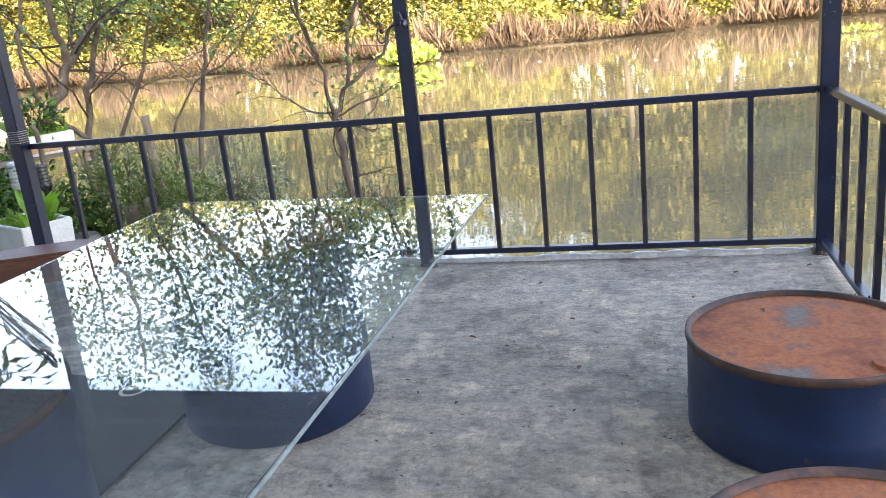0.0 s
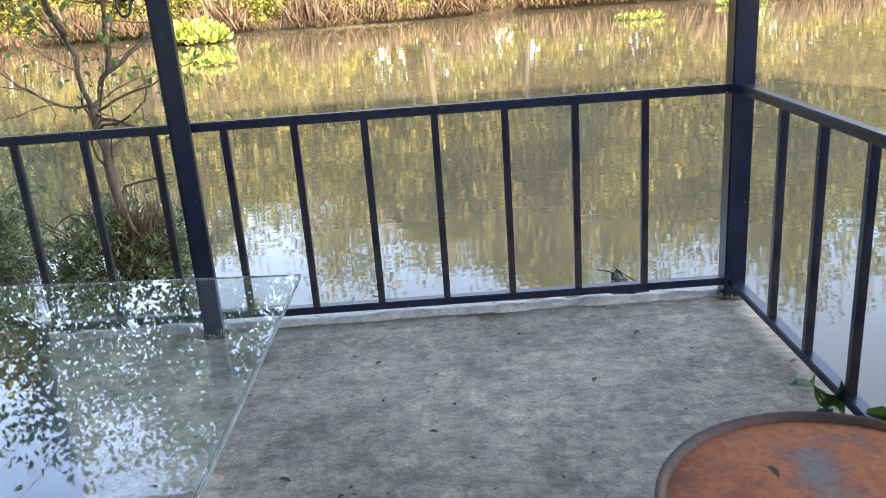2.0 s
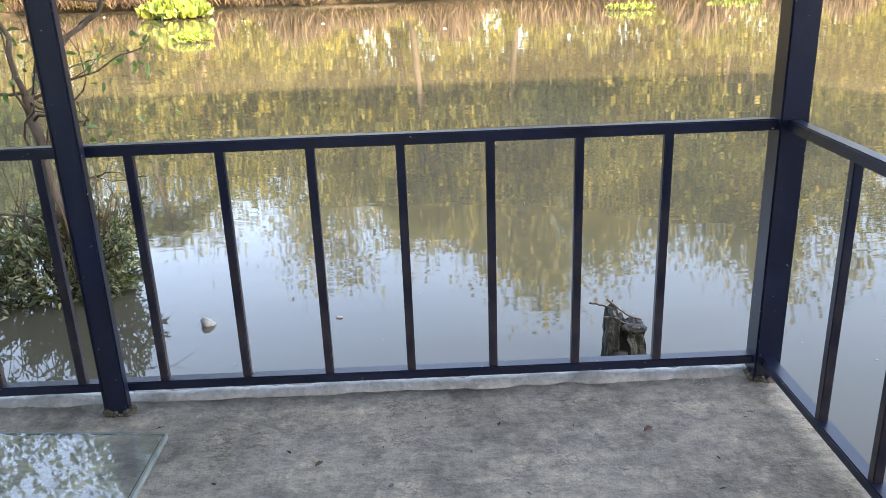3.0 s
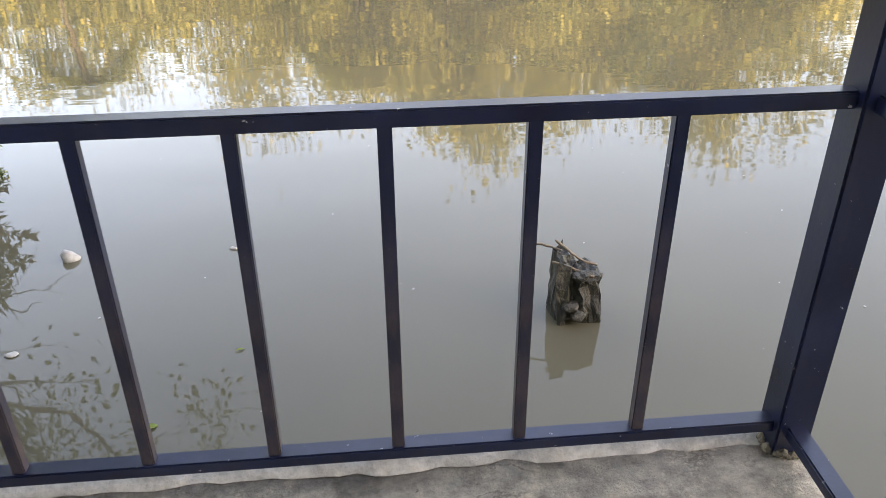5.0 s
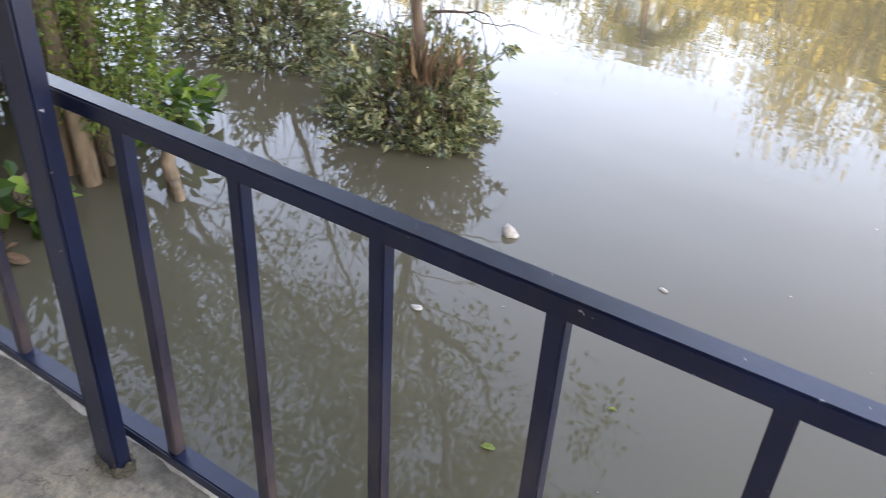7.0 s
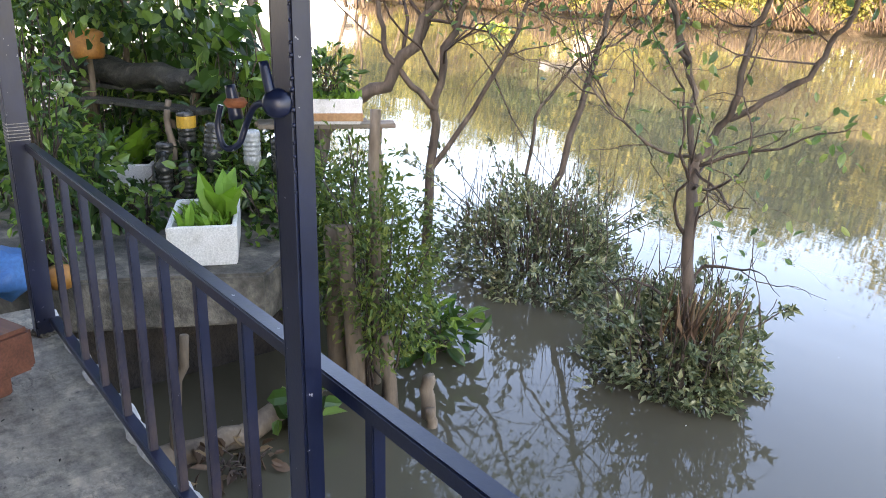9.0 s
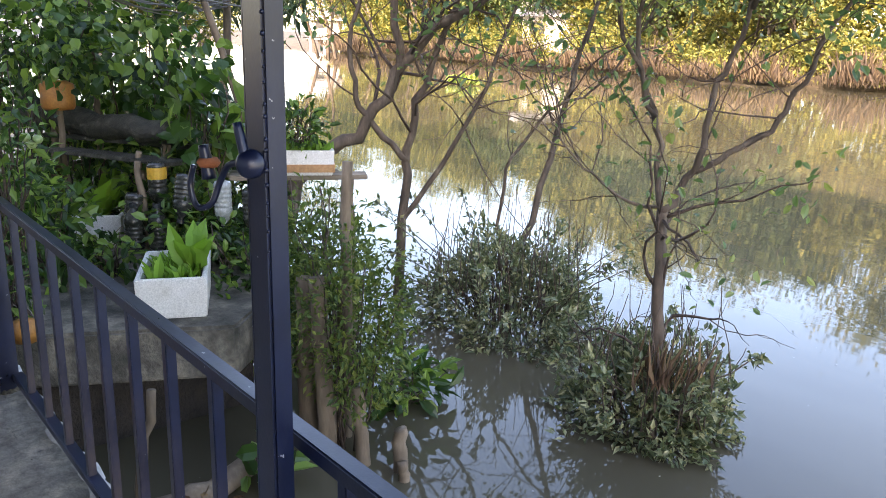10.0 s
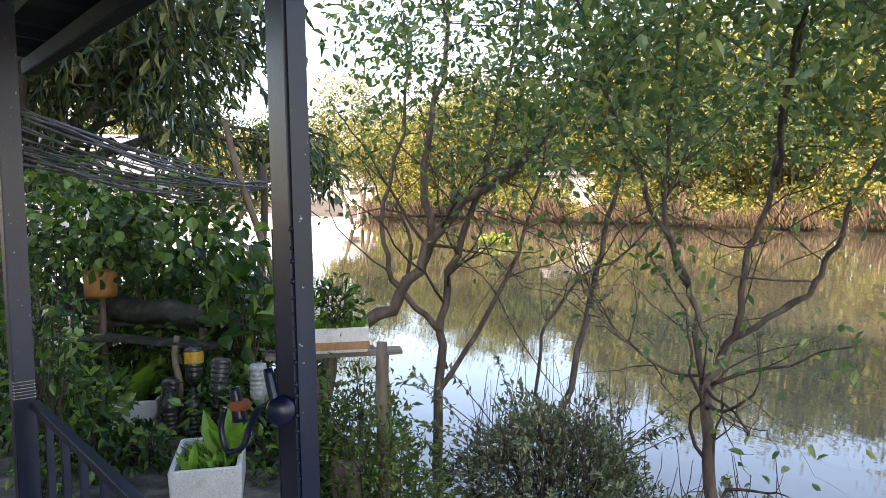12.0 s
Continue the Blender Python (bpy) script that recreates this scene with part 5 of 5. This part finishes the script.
# ---- things in the water ----
def stump():
    rng = np.random.default_rng(150)
    s = thing("stump", (0.70, 5.03, WATER_Z), "broken wet pile stump with bent rods standing in the water", "stump")
    bm = block(0.605, 0.780, 4.95, 5.11, -1.15, -0.60)
    bmesh.ops.subdivide_edges(bm, edges=bm.edges, cuts=13, use_grid_fill=True)
    for v in bm.verts:
        c = v.co.copy()
        u = (c.x - 0.605) / 0.195
        if c.z > -0.62:
            v.co.z += 0.075 * (u < 0.22) - 0.05 * max(0, u - 0.75) + 0.045 * noise.noise((c.x * 30, c.y * 30, 4))
        v.co.x += 0.016 * noise.noise(c * 16) + 0.012 * noise.noise(c * 45) + (0.025 if u < 0.5 else -0.012) * max(0, c.z + 0.78)
        v.co.y += 0.022 * noise.noise(c * 14 + Vector((9, 0, 0))) + 0.016 * noise.noise(c * 40 + Vector((0, 5, 0)))
        if 0.25 < u < 0.42 and c.y < 4.97:
            v.co.y += 0.03
    part("core", bm, ROCK, s)
    for k, (x, y, z, r) in enumerate(((0.735, 4.97, -0.60, 0.032), (0.70, 4.96, -0.585, 0.03), (0.76, 5.0, -0.615, 0.026), (0.66, 4.95, -0.72, 0.03), (0.69, 4.945, -0.76, 0.028))):
        lump = bmesh.new()
        bmesh.ops.create_icosphere(lump, subdivisions=2, radius=r, matrix=Matrix.Translation((x, y, z)) @ Matrix.Diagonal((1.2, 0.9, 0.7, 1)))
        for v in lump.verts:
            v.co += v.normal * 0.014 * noise.noise(v.co * 40)
        part("lump", lump, ROCK, s, "crumbling knob")
    for rod in (((0.54, 5.118, -0.518), (0.60, 5.09, -0.522), (0.645, 5.06, -0.535), (0.655, 5.04, -0.58)), ((0.612, 5.067, -0.48), (0.66, 5.04, -0.515), (0.71, 5.02, -0.55), (0.77, 5.01, -0.57)), ((0.591, 5.01, -0.546), (0.645, 4.985, -0.552), (0.70, 4.965, -0.575), (0.745, 4.95, -0.585))):
        stems("rod", [limb(rod, 0.0055, 0.0045, rng, 4, 0.001)], STAKE, s, 6, "bent pale rod")


stump()


def floating(name, x, y, size, mat, label, seed, flat=0.5):
    f = thing(name, (x, y, WATER_Z), label, "litter", "things floating on the river")
    bm = bmesh.new()
    bmesh.ops.create_icosphere(bm, subdivisions=2, radius=size, matrix=Matrix.Translation((x, y, WATER_Z + size * 0.15)) @ Matrix.Diagonal((1, 0.7, flat, 1)))
    for v in bm.verts:
        v.co += v.normal * size * 0.35 * noise.noise(v.co * (1.2 / size) + Vector((seed, 0, 0)))
    part("lump", bm, mat, f, smooth=True)
    return f


floating("husk", -1.477, 5.685, 0.043, LITTER, "pale coconut husk floating on the water", 1, 0.9)
floating("husk", -0.746, 5.705, 0.018, LITTER, "small pale scrap floating on the water", 2)
floating("husk", -1.487, 4.972, 0.028, LITTER, "pale scrap floating on the water", 3, 0.3)
floating("husk", -6.6, 24.4, 0.05, LITTER, "white scrap floating on the river", 4, 0.6)
floating("husk", -3.3, 28.0, 0.05, LITTER, "white scrap floating on the river", 5, 0.5)
floating("husk", -13, 36, 0.06, LITTER, "white scrap floating on the river", 6, 0.5)
floating("husk", 0.4, 24.5, 0.05, LITTER, "white scrap floating on the river", 7, 0.5)
leaf_rng = np.random.default_rng(5)
for x, y in ((-0.642, 4.909), (0.12, 4.35), (-0.9, 4.5)):
    o = leaves("floating_leaf", [(x, y, WATER_Z + 0.004)], [(1, 0.4, 0.0)], 0.045, 0.022, LILY, None, "oval", tilt=0.02, rng=leaf_rng)
    tagged(o, "small yellow-green leaf floating on the water", "leaf", "floating leaves")


def hyacinth(x, y, rx, ry, h, n, seed, label):
    rng = np.random.default_rng(seed)
    c = thing("hyacinth_raft", (x, y, WATER_Z), label, "water plant", "floating hyacinth rafts")
    a, q = rng.uniform(0, 6.28, n), np.sqrt(rng.uniform(0, 1, n))
    at = np.stack([x + rx * q * np.cos(a), y + ry * q * np.sin(a), WATER_Z + 0.02 + h * (1 - q * 0.7) * rng.uniform(0, 0.7, n)], 1)
    ways = np.stack([rng.normal(0, 0.5, n), rng.normal(0, 0.5, n), np.abs(rng.normal(0.7, 0.4, n))], 1)
    leaves("leaf_mass", at, ways, h * 0.5, h * 0.3, LILY, c, "oval", up=(0, -1, 0.2), tilt=0.7, rng=rng)
    return c


hyacinth(-9.4, 33.5, 1.2, 0.8, 0.95, 460, 160, "bright yellow-green raft of water hyacinth")
hyacinth(-6.2, 23.6, 0.55, 0.4, 0.3, 220, 161, "low green raft of water hyacinth")
hyacinth(6.6, 29.0, 0.8, 0.5, 0.3, 160, 162, "small green raft of water hyacinth")
hyacinth(11.5, 33.0, 1.0, 0.5, 0.35, 160, 163, "small green raft of water hyacinth")
hyacinth(-26.0, 25.0, 0.9, 0.5, 0.5, 200, 164, "yellow-green raft of water hyacinth")

rng = np.random.default_rng(168)
n = 110
at = np.stack([rng.uniform(-4, 3, n), rng.uniform(3.7, 9, n), np.full(n, WATER_Z + 0.003)], 1)
ways = np.stack([rng.normal(0, 1, n), rng.normal(0, 1, n), np.zeros(n)], 1)
tagged(leaves("river_specks", at, ways, rng.choice([0.005, 0.007, 0.013], n), 0.005, LITTER, None, "kite", tilt=0.02, rng=rng), "pale specks and husks drifting on the water", "specks", kind="stuff")

# dead leaves and crumbs on the deck
rng = np.random.default_rng(170)
spots_on_deck = [(0.23, 2.03, 0.285), (0.40, 2.40, 0.288), (-0.69, 2.55, 0.004), (-0.32, 2.70, 0.004), (-0.28, 2.31, 0.004), (-0.9, 1.95, 0.004), (0.1, 2.9, 0.004), (-0.5, 3.1, 0.004), (0.3, 3.2, 0.004)]
for x, y, z in spots_on_deck:
    o = leaves("dead_leaf", [(x, y, z)], [(rng.normal(), rng.normal(), 0.12)], 0.032, 0.016, DEAD_LEAF, None, "oval", tilt=0.15, rng=rng)
    tagged(o, "small curled brown dead leaf", "leaf", "dead leaves on the deck")
n = 420
at = np.stack([rng.uniform(-3.0, 0.6, n), rng.uniform(0.8, 3.35, n), np.full(n, 0.003)], 1)
ways = np.stack([rng.normal(0, 1, n), rng.normal(0, 1, n), rng.normal(0, 0.06, n)], 1)
tagged(leaves("deck_litter", at, ways, rng.choice([0.006, 0.01, 0.02], n), 0.004, SOIL_SHADE, None, "kite", tilt=0.1, rng=rng), "dark crumbs and twig bits scattered on the concrete", "litter", kind="stuff")

# ---- the neighbour's side of the river, turned and stretched from its own grid onto the deck's ----
AHEAD, GRID_FROM, GRID_TO = Matrix.Rotation(radians(51.04), 4, "Z"), Vector((-0.152, 2.94, 1.228)), Vector((-0.070, 2.889, 1.275))
ACROSS = Matrix.Translation(GRID_TO) @ Matrix.Rotation(radians(51.53), 4, "Z") @ Matrix.Diagonal((1.010, 1.049, 1.049, 1)) @ AHEAD.inverted() @ Matrix.Translation(-GRID_FROM)
KINDS = ("landing", "foam_box", "lettuce", "mustard_plant", "squash_vine", "climbing_bean", "taro_plant", "tomato", "tomato_plant", "chilli_plant", "herb_bush", "feathery_shrub", "water_plant", "water_hyacinth", "box_herbs", "garden_shrub", "bottle", "plank_rack", "box_shelf", "rotten_log", "stake", "driftwood_log", "mango_tree", "leaning_pole", "cable_bundle", "tarp_bundle", "orange_float", "mangrove_bush", "dead_grass", "slender_tree", "leaning_tree")
for ob in bpy.data.objects:
    if ob.parent is None and ob.name.split(".")[0] in KINDS:
        ob.matrix_basis = ACROSS @ ob.matrix_basis
